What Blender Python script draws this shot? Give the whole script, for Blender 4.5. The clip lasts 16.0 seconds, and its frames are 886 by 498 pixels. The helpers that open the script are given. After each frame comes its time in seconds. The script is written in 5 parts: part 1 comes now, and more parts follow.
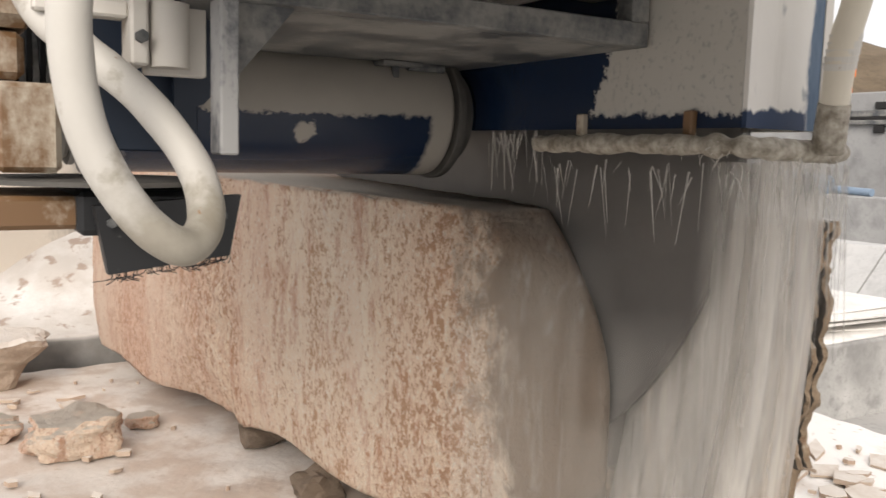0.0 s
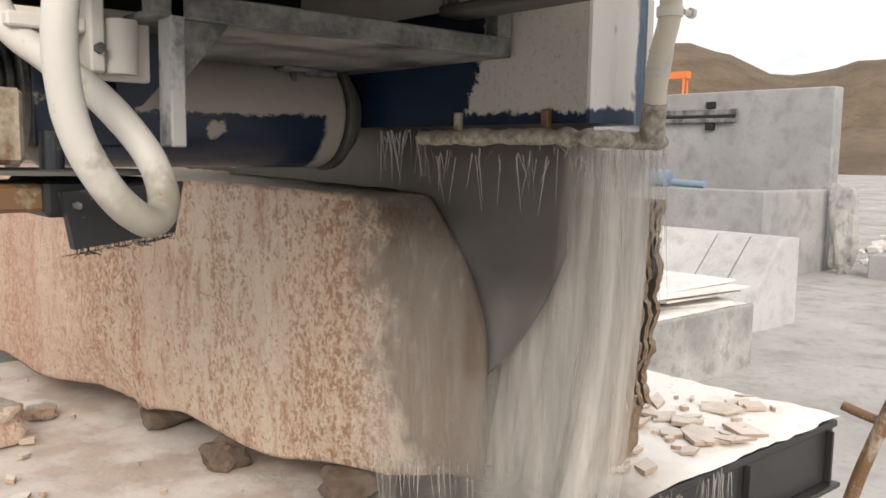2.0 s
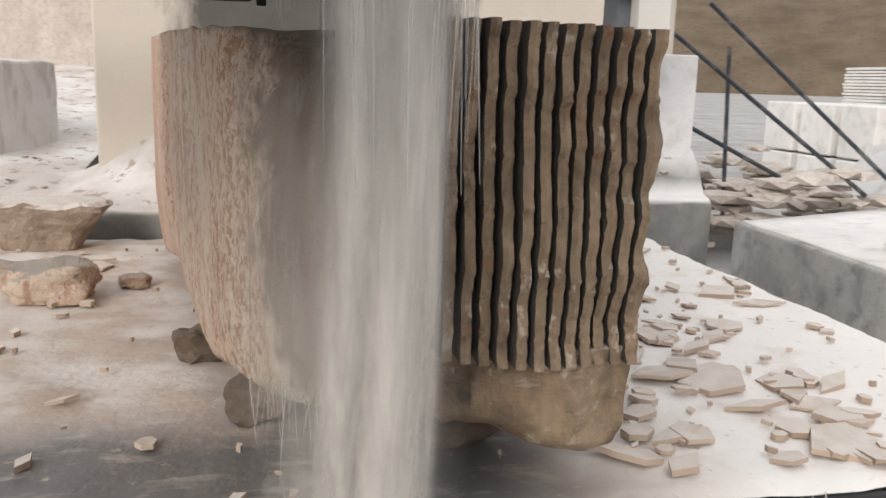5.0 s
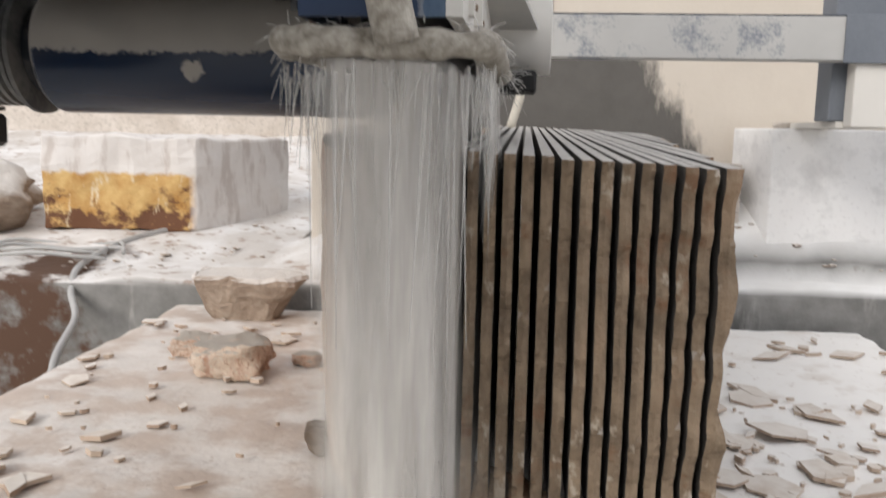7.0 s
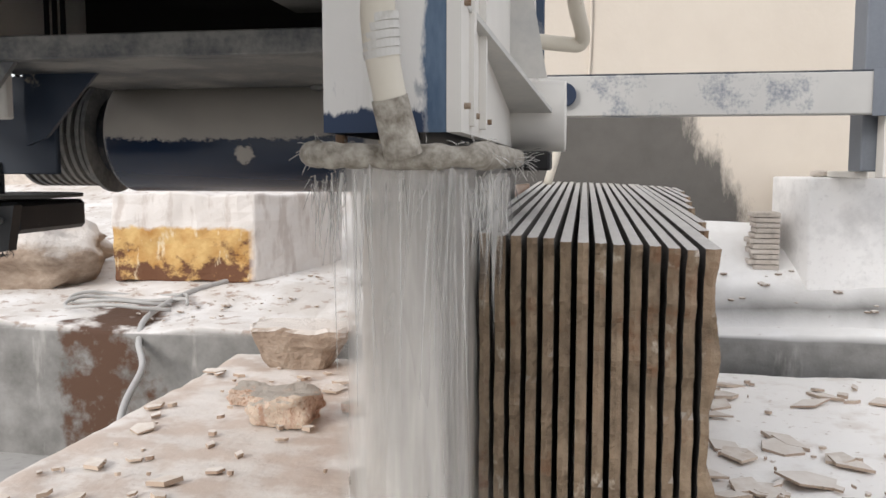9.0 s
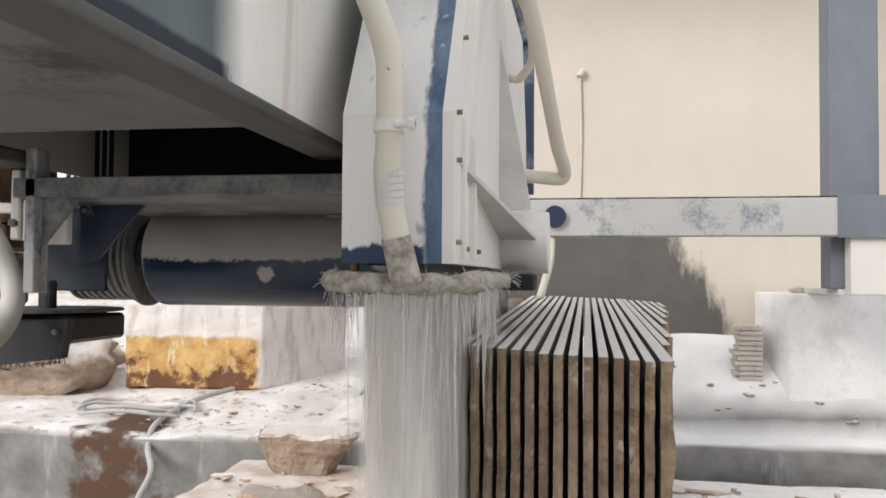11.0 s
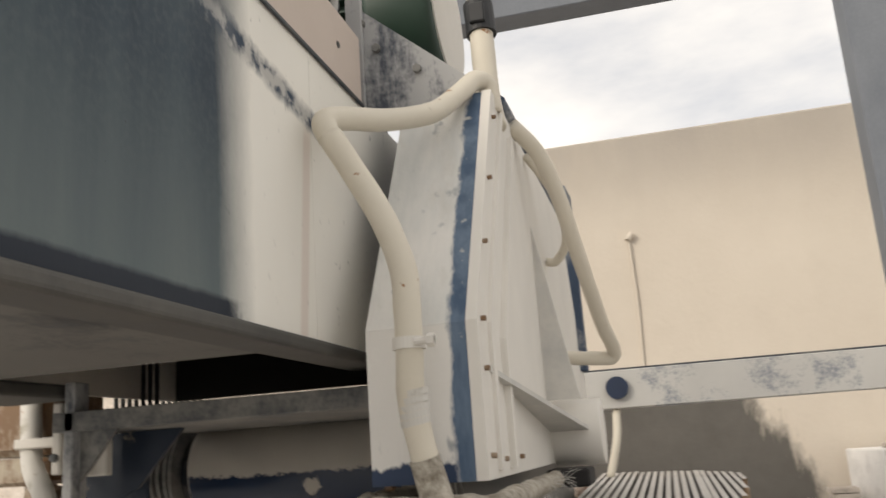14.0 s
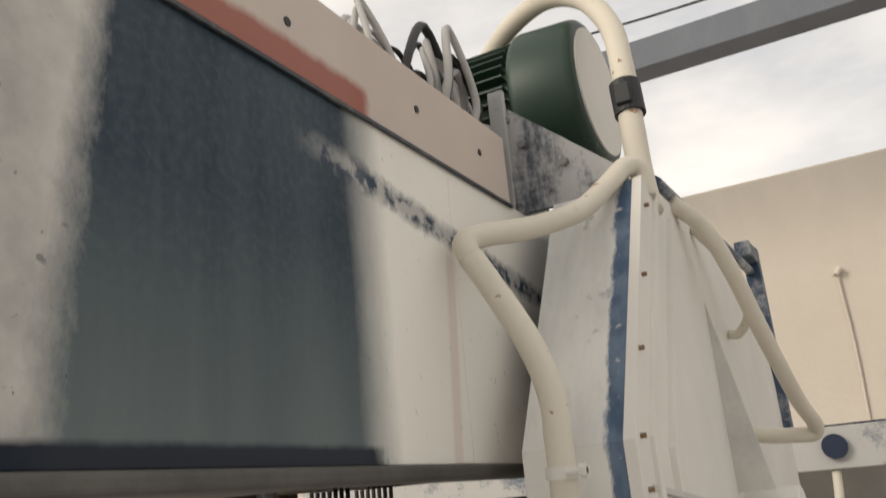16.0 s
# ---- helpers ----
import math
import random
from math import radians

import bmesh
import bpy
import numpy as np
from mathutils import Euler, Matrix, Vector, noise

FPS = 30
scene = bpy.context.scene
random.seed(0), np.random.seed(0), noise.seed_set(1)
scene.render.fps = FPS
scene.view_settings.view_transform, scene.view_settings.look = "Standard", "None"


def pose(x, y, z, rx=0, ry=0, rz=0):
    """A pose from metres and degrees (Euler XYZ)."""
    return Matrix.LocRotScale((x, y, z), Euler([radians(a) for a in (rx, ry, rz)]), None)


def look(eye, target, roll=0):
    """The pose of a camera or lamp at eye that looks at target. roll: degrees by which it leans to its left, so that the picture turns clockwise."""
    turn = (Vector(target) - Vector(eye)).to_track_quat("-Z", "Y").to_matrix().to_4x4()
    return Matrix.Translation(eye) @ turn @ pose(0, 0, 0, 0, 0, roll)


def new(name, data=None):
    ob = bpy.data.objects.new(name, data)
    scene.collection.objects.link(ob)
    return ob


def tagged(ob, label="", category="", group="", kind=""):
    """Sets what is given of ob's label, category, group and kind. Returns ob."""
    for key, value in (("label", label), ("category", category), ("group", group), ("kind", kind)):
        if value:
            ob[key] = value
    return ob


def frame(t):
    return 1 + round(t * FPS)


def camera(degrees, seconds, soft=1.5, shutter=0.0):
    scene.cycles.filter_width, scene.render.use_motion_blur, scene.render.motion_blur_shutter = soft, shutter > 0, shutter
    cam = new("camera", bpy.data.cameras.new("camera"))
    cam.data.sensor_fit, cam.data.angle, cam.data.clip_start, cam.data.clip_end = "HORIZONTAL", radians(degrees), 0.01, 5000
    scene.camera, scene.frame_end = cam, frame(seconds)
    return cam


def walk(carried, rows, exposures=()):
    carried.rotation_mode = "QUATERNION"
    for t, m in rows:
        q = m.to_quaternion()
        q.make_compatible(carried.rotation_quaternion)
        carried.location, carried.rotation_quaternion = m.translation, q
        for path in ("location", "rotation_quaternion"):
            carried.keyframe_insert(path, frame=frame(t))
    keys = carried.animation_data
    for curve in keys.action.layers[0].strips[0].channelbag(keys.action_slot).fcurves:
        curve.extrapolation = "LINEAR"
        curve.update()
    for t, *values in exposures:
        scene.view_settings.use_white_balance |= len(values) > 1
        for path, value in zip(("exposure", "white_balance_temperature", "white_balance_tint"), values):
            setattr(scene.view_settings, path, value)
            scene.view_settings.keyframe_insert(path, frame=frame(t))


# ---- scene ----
cam = camera(55.2, 16.0, shutter=0.4)
PATH = [
    (0, (-1.564, -1.347, 1.146), (-0.533, 0.351, 0.916), 1.6),
    (0.5, (-1.586, -1.398, 1.135), (-0.451, 0.234, 0.915), 1.6),
    (1, (-1.803, -1.548, 1.136), (-0.553, 0.002, 0.946), 1.2),
    (1.5, (-1.859, -1.584, 1.133), (-0.575, -0.063, 0.944), 1.1),
    (2, (-1.837, -1.586, 1.123), (-0.542, -0.078, 0.902), 0.9),
    (2.5, (-1.659, -1.613, 1.076), (-0.389, -0.091, 0.807), -0.3),
    (3, (-1.328, -1.68, 0.978), (-0.133, -0.108, 0.659), 0.1),
    (3.5, (-1.05, -1.675, 0.889), (0.002, -0.018, 0.504), 1.8),
    (4, (-0.782, -1.652, 0.882), (0.044, 0.129, 0.501), 1.9),
    (6.5, (0.077, -1.400, 0.985), (0.005, 0.562, 0.604), 1.2),
    (7, (0.082, -1.470, 1.050), (-0.106, 0.503, 0.770), 1.2),
    (7.5, (0.105, -1.520, 1.085), (-0.162, 0.455, 0.935), 1.1),
    (8, (0.135, -1.490, 1.118), (-0.170, 0.475, 0.893), 0.3),
    (10.5, (0.246, -1.955, 1.161), (-0.093, 0.016, 1.143), 0.4),
    (11, (0.253, -1.953, 1.177), (-0.081, 0.017, 1.244), 0.4),
    (11.5, (0.258, -1.946, 1.193), (-0.067, 0.022, 1.347), 0.4),
    (12, (0.272, -1.936, 1.208), (-0.047, 0.024, 1.441), 0.0),
    (12.5, (0.279, -1.917, 1.222), (-0.033, 0.036, 1.521), -0.1),
    (13, (0.288, -1.909, 1.232), (-0.024, 0.033, 1.594), 0.1),
    (13.5, (0.294, -1.902, 1.248), (-0.037, 0.026, 1.666), -0.6),
    (14, (0.331, -1.891, 1.271), (-0.136, 0.0, 1.727), -4.0),
    (14.5, (0.387, -1.867, 1.31), (-0.308, -0.049, 1.772), -6.5),
    (15, (0.423, -1.853, 1.356), (-0.414, -0.094, 1.809), -6.1),
    (15.5, (0.448, -1.856, 1.386), (-0.45, -0.132, 1.86), -5.6),
    (16, (0.455, -1.865, 1.434), (-0.432, -0.165, 2.002), -5.3),
]
walk(cam, [(t, look(eye, target, roll)) for t, eye, target, roll in PATH], exposures=[(0, 0.18, 6650, 11), (1.5, 0.12, 6700, 11), (2.8, 0.05, 6650, 11), (3.4, -0.14, 6500, 11), (4, -0.14, 6450, 11), (6.5, -0.10, 6250, 10), (7.5, -0.03, 6200, 10), (10.5, 0.12, 6150, 10), (11.5, 0.03, 6350, 10), (12.5, -0.22, 6700, 10), (14.0, -0.14, 6900, 9), (15.2, -0.08, 6950, 9), (16, -0.30, 6950, 9)])

# ---- world, sun, exposure ----
scene.view_settings.exposure = 0.0
world = bpy.data.worlds.new("world")
scene.world = world
world.use_nodes = True
wn, wl = world.node_tree.nodes, world.node_tree.links
sky = wn.new("ShaderNodeTexSky")
sky.sky_type, sky.sun_disc = "NISHITA", False
sky.sun_elevation, sky.sun_rotation = radians(28), radians(216)
cloud_co = wn.new("ShaderNodeTexCoord")
cloud_map = wn.new("ShaderNodeMapping")
cloud_map.inputs["Scale"].default_value = (1.2, 1.2, 3.2)
cloud = wn.new("ShaderNodeTexNoise")
cloud.inputs["Scale"].default_value, cloud.inputs["Detail"].default_value = 2.6, 7
cloud.inputs["Roughness"].default_value = 0.55
cloud_ramp = wn.new("ShaderNodeValToRGB")
cloud_ramp.color_ramp.elements[0].position, cloud_ramp.color_ramp.elements[1].position = 0.32, 0.66
cloud_ramp.color_ramp.elements[0].color = (5.6, 5.7, 6.1, 1)
cloud_ramp.color_ramp.elements[1].color = (9.4, 9.0, 8.6, 1)
cloud_mix = wn.new("ShaderNodeMixRGB")
cloud_mix.inputs["Fac"].default_value = 0.9
wl.new(cloud_co.outputs["Generated"], cloud_map.inputs["Vector"])
wl.new(cloud_map.outputs["Vector"], cloud.inputs["Vector"])
wl.new(cloud.outputs["Fac"], cloud_ramp.inputs["Fac"])
wl.new(sky.outputs["Color"], cloud_mix.inputs["Color1"])
wl.new(cloud_ramp.outputs["Color"], cloud_mix.inputs["Color2"])
wl.new(cloud_mix.outputs["Color"], wn["Background"].inputs["Color"])
wn["Background"].inputs["Strength"].default_value = 0.15
sun = new("sun", bpy.data.lights.new("sun", "SUN"))
sun.data.energy, sun.data.angle, sun.data.color = 2.25, radians(26), (1.0, 0.93, 0.84)
sun.matrix_world = look((0, 0, 6), (0.57 * 2, 0.79 * 2, 6 - 0.52 * 2))


# ---- materials ----
class Mat:
    """A small node-graph writer for procedural surfaces in world space."""

    def __init__(self, name, rough=0.8, metal=0.0):
        self.m = bpy.data.materials.new(name)
        self.m.use_nodes = True
        self.n, self.l = self.m.node_tree.nodes, self.m.node_tree.links
        self.b = self.n["Principled BSDF"]
        self.b.inputs["Roughness"].default_value = rough
        self.b.inputs["Metallic"].default_value = metal
        self.geo = self.n.new("ShaderNodeNewGeometry")
        self.pos = self.geo.outputs["Position"]

    def noise(self, scale, detail=6, stretch=(1, 1, 1), rough=0.6, off=0.0):
        mp = self.n.new("ShaderNodeMapping")
        mp.inputs["Scale"].default_value = stretch
        mp.inputs["Location"].default_value = (off, off * 1.7, off * 0.6)
        self.l.new(self.pos, mp.inputs["Vector"])
        t = self.n.new("ShaderNodeTexNoise")
        t.inputs["Scale"].default_value, t.inputs["Detail"].default_value = scale, detail
        t.inputs["Roughness"].default_value = rough
        self.l.new(mp.outputs["Vector"], t.inputs["Vector"])
        return t.outputs["Fac"]

    def math(self, op, a, b=None):
        m = self.n.new("ShaderNodeMath")
        m.operation = op
        for k, v in ((0, a), (1, b)):
            if v is None:
                continue
            if isinstance(v, (int, float)):
                m.inputs[k].default_value = v
            else:
                self.l.new(v, m.inputs[k])
        return m.outputs[0]

    def axis(self, k):
        s = self.n.new("ShaderNodeSeparateXYZ")
        self.l.new(self.pos, s.inputs[0])
        return s.outputs[k]

    def up(self):
        s = self.n.new("ShaderNodeSeparateXYZ")
        self.l.new(self.geo.outputs["Normal"], s.inputs[0])
        return s.outputs[2]

    def step(self, v, lo, hi):
        m = self.n.new("ShaderNodeMapRange")
        m.inputs["From Min"].default_value, m.inputs["From Max"].default_value = lo, hi
        self.l.new(v, m.inputs["Value"])
        return m.outputs["Result"]

    def rgb(self, c):
        n = self.n.new("ShaderNodeRGB")
        n.outputs[0].default_value = (*c, 1)
        return n.outputs[0]

    def mix(self, f, a, b):
        m = self.n.new("ShaderNodeMixRGB")
        for k, v in (("Fac", f), ("Color1", a), ("Color2", b)):
            if isinstance(v, tuple):
                m.inputs[k].default_value = (*v, 1)
            elif isinstance(v, (int, float)):
                m.inputs[k].default_value = v
            else:
                self.l.new(v, m.inputs[k])
        return m.outputs[0]

    def color(self, c):
        self.l.new(c, self.b.inputs["Base Color"])
        return self

    def rough(self, v):
        self.l.new(v, self.b.inputs["Roughness"])
        return self

    def bump(self, v, strength=0.4, dist=0.01):
        b = self.n.new("ShaderNodeBump")
        b.inputs["Strength"].default_value, b.inputs["Distance"].default_value = strength, dist
        self.l.new(v, b.inputs["Height"])
        self.l.new(b.outputs["Normal"], self.b.inputs["Normal"])
        return self


DUST = (0.50, 0.47, 0.425)
DUST_LIGHT = (0.60, 0.57, 0.52)
BLUE = (0.008, 0.019, 0.046)


def dusty(name, base, dust=DUST, cover=0.5, soft=0.08, scale=5.0, stretch=(1, 1, 1), rough=0.7):
    """Painted steel under a coat of dried stone slurry, worn through in patches."""
    m = Mat(name)
    big = m.noise(scale, 8, stretch, 0.65)
    fine = m.noise(60, 4)
    mask = m.step(m.math("ADD", big, m.math("MULTIPLY", m.math("SUBTRACT", fine, 0.5), 0.25)), 1 - cover - soft, 1 - cover + soft)
    tone = m.mix(m.noise(2.2, 4, off=3), tuple(c * 0.8 for c in dust), tuple(min(1, c * 1.12) for c in dust))
    m.color(m.mix(mask, base, tone))
    m.rough(m.step(mask, -1.2, 1.3))
    m.bump(m.math("ADD", mask, m.math("MULTIPLY", fine, 0.3)), 0.25, 0.002)
    return m.m


def concrete(name, a, b, scale=1.5, bump=0.3):
    m = Mat(name, 0.9)
    big, fine = m.noise(scale, 8), m.noise(scale * 30, 5)
    c = m.mix(m.step(big, 0.35, 0.65), a, b)
    c = m.mix(m.step(m.noise(scale * 4, 8, off=7), 0.5, 0.75), c, tuple(v * 0.75 for v in a))
    m.color(m.mix(m.step(fine, 0.55, 0.8), c, tuple(v * 0.85 for v in a)))
    m.bump(m.math("ADD", m.math("MULTIPLY", big, 0.6), fine), bump, 0.008)
    return m.m


def plain(name, c, rough=0.7, metal=0.0, var=0.2, scale=12):
    m = Mat(name, rough, metal)
    f = m.noise(scale, 6)
    m.color(m.mix(f, tuple(v * (1 - var) for v in c), tuple(min(1, v * (1 + var)) for v in c)))
    m.bump(m.noise(scale * 8, 3), 0.15, 0.002)
    return m.m


def guard_paint(name):
    """Dark blue paint low and towards the spindle, dried slurry on the front, with a ragged edge."""
    m = Mat(name, 0.6)
    rag = m.math("MULTIPLY", m.math("SUBTRACT", m.noise(26, 8, (1, 1, 1), 0.75), 0.5), 0.20)
    wide = m.math("MULTIPLY", m.math("SUBTRACT", m.noise(5, 3, off=2), 0.5), 0.12)
    y = m.math("ADD", m.axis(1), m.math("ADD", rag, wide))
    edge = m.math("SUBTRACT", y, m.math("MULTIPLY", m.math("SUBTRACT", m.axis(2), 1.205), -0.35))
    back = m.step(edge, 0.165, 0.18)
    low = m.step(m.math("ADD", m.axis(2), m.math("MULTIPLY", rag, 0.35)), 1.237, 1.23)
    blue = m.math("MAXIMUM", back, low)
    dust = m.mix(m.noise(3, 6), (0.42, 0.40, 0.36), (0.55, 0.53, 0.49))
    dust = m.mix(m.step(m.noise(70, 4), 0.55, 0.7), dust, (0.34, 0.33, 0.31))
    m.color(m.mix(blue, dust, BLUE))
    m.rough(m.step(blue, 1.6, -1.4))
    m.bump(m.math("ADD", m.math("MULTIPLY", blue, -1.0), m.math("MULTIPLY", m.noise(90, 4), 0.4)), 0.4, 0.002)
    return m.m


def spindle_paint(name):
    """Blue paint on the lower half of the housing, slurry dried on the upper half."""
    m = Mat(name, 0.5)
    rag = m.math("MULTIPLY", m.math("SUBTRACT", m.noise(30, 8, (0.8, 1, 1), 0.8), 0.5), 0.075)
    slow = m.math("MULTIPLY", m.math("SUBTRACT", m.noise(3, 3), 0.5), 0.05)
    low = m.step(m.math("ADD", m.axis(2), m.math("ADD", rag, slow)), 1.232, 1.226)
    chips = m.step(m.noise(5.5, 5, off=11), 0.70, 0.715)
    mx = m.math("MULTIPLY", m.math("ADD", m.axis(0), 0.765), 0.8)
    mz = m.math("SUBTRACT", m.axis(2), 1.185)
    md = m.math("ADD", m.math("SQRT", m.math("ADD", m.math("MULTIPLY", mx, mx), m.math("MULTIPLY", mz, mz))), m.math("MULTIPLY", rag, 0.9))
    chips = m.math("MAXIMUM", chips, m.step(md, 0.026, 0.022))
    ends = m.step(m.math("ABSOLUTE", m.math("ADD", m.axis(0), m.math("ADD", 0.80, m.math("MULTIPLY", rag, 0.6)))), 0.40, 0.385)
    blue = m.math("MULTIPLY", m.math("MULTIPLY", low, m.math("SUBTRACT", 1.0, chips)), ends)
    dust = m.mix(m.noise(4, 6), (0.30, 0.28, 0.25), (0.42, 0.39, 0.345))
    m.color(m.mix(blue, dust, BLUE))
    m.rough(m.step(blue, 1.7, -0.9))
    m.bump(m.math("ADD", m.math("MULTIPLY", blue, -1.0), m.math("MULTIPLY", m.noise(80, 4), 0.4)), 0.3, 0.002)
    return m.m


def box_paint(name):
    """The carriage side: pale slurry, with a broad window of bare blue-grey paint and a scraped streak."""
    m = Mat(name, 0.5)
    rag = m.math("MULTIPLY", m.math("SUBTRACT", m.noise(16, 8, (1, 1, 0.5), 0.75), 0.5), 0.16)
    rise = m.math("SUBTRACT", m.axis(2), 1.8)
    y = m.math("ADD", m.axis(1), m.math("MULTIPLY", rise, 0.02))
    yl = m.math("ADD", m.axis(1), m.math("MULTIPLY", rise, -0.10))
    left = m.step(m.math("ADD", yl, m.math("MULTIPLY", rag, 0.5)), -1.29, -1.23)
    right = m.step(m.math("ADD", y, m.math("MULTIPLY", rag, 0.25)), -0.57, -0.70)
    window = m.math("MULTIPLY", left, right)
    streak_d = m.math("ABSOLUTE", m.math("SUBTRACT", m.axis(2), m.math("ADD", 2.02, m.math("MULTIPLY", m.math("ADD", m.axis(1), 0.7), -0.12))))
    streak = m.math("MULTIPLY", m.step(m.math("ADD", streak_d, m.math("MULTIPLY", rag, 0.3)), 0.035, 0.01), m.step(m.axis(1), -0.85, -0.62))
    drips = m.noise(9, 6, (1, 1, 0.12), 0.6)
    bare = m.mix(m.step(drips, 0.4, 0.75), (0.013, 0.029, 0.047), (0.043, 0.068, 0.086))
    bare = m.mix(m.step(m.axis(2), 1.88, 1.54), bare, m.mix(drips, (0.066, 0.094, 0.108), (0.155, 0.182, 0.178)))
    pale = m.mix(m.noise(3, 6, (1, 1, 0.3)), (0.76, 0.73, 0.67), (0.86, 0.84, 0.78))
    pale = m.mix(m.step(m.noise(46, 6, (1, 1, 0.6)), 0.66, 0.72), pale, (0.46, 0.45, 0.42))
    crust = m.mix(m.step(m.noise(14, 8, off=3), 0.35, 0.65), (0.40, 0.39, 0.37), (0.54, 0.52, 0.49))
    crust = m.mix(m.step(m.noise(40, 5, off=9), 0.66, 0.70), crust, (0.22, 0.22, 0.21))
    pale = m.mix(m.step(m.axis(1), -1.16, -1.30), pale, crust)
    scr = m.mix(m.step(m.noise(22, 6), 0.45, 0.55), (0.04, 0.06, 0.09), (0.45, 0.44, 0.42))
    bare = m.mix(m.math("MULTIPLY", m.step(m.noise(60, 7), 0.45, 0.75), 0.35), bare, (0.10, 0.12, 0.13))
    bare = m.mix(m.step(m.noise(26, 5, off=6), 0.72, 0.74), bare, (0.004, 0.006, 0.010))
    c = m.mix(window, pale, bare)
    c = m.mix(streak, c, scr)
    run_d = m.math("ABSOLUTE", m.math("ADD", m.axis(1), m.math("ADD", 0.325, m.math("MULTIPLY", m.math("SUBTRACT", m.axis(2), 1.9), -0.10))))
    run = m.math("MULTIPLY", m.step(m.math("ADD", run_d, m.math("MULTIPLY", rag, 0.06)), 0.024, 0.012), m.step(m.axis(2), 1.96, 1.92))
    c = m.mix(m.math("MULTIPLY", run, 0.55), c, (0.66, 0.55, 0.49))
    sill = m.math("MULTIPLY", m.step(m.math("ADD", m.axis(2), m.math("MULTIPLY", rag, 0.07)), 1.534, 1.524), m.step(m.math("ADD", m.axis(1), rag), -0.60, -0.66))
    c = m.mix(sill, c, (0.012, 0.018, 0.03))
    top = m.step(m.axis(2), 2.138, 2.142)
    pink = m.mix(m.noise(3, 5), (0.50, 0.42, 0.37), (0.62, 0.54, 0.48))
    red = m.math("MULTIPLY", m.step(m.math("ADD", m.axis(2), m.math("MULTIPLY", rag, 0.2)), 2.21, 2.19), m.step(m.math("ADD", m.axis(1), m.math("MULTIPLY", rag, 0.4)), -0.60, -0.63))
    pink = m.mix(red, pink, (0.33, 0.12, 0.09))
    m.color(m.mix(top, c, pink))
    m.rough(m.step(window, 2.5, -0.5))
    m.b.inputs["Specular IOR Level"].default_value = 0.28
    m.bump(m.math("ADD", m.math("MULTIPLY", window, -0.6), m.math("MULTIPLY", m.noise(60, 5), 0.5)), 0.25, 0.002)
    return m.m


def front_paint(name):
    """Guard front: slurry-white with a worn blue band along the cover's flange."""
    m = Mat(name, 0.6)
    rag = m.math("MULTIPLY", m.math("SUBTRACT", m.noise(24, 8, (1, 0.4, 0.4), 0.7), 0.5), 0.05)
    band = m.step(m.math("ADD", m.axis(0), rag), -0.078, -0.068)
    low = m.step(m.math("ADD", m.axis(2), m.math("MULTIPLY", rag, 1.2)), 1.243, 1.236)
    white = m.mix(m.noise(3, 6), (0.68, 0.66, 0.63), (0.80, 0.78, 0.74))
    white = m.mix(m.step(m.noise(18, 7, (1, 1, 0.4)), 0.62, 0.70), white, (0.36, 0.37, 0.38))
    slope = m.step(m.axis(2), 1.508, 1.516)
    white = m.mix(m.math("MULTIPLY", slope, m.step(m.noise(5, 6, (1.4, 0.5, 0.25), off=12), 0.35, 0.70)), white, (0.50, 0.52, 0.51))
    white = m.mix(m.math("MULTIPLY", m.step(m.noise(15, 7, (1, 0.6, 0.08), 0.65, 14), 0.55, 0.72), 0.45), white, (0.52, 0.50, 0.45))
    worn = m.mix(m.step(m.noise(12, 7, (1, 1, 0.3)), 0.42, 0.62), (0.045, 0.085, 0.15), (0.13, 0.185, 0.26))
    worn = m.mix(m.step(m.noise(30, 6, off=4), 0.62, 0.70), worn, (0.45, 0.45, 0.43))
    c = m.mix(band, white, worn)
    m.color(m.mix(m.math("MULTIPLY", low, m.step(band, 1, 0)), c, (0.02, 0.04, 0.09)))
    m.bump(m.math("ADD", m.noise(70, 4), m.math("MULTIPLY", band, -0.5)), 0.25, 0.002)
    return m.m


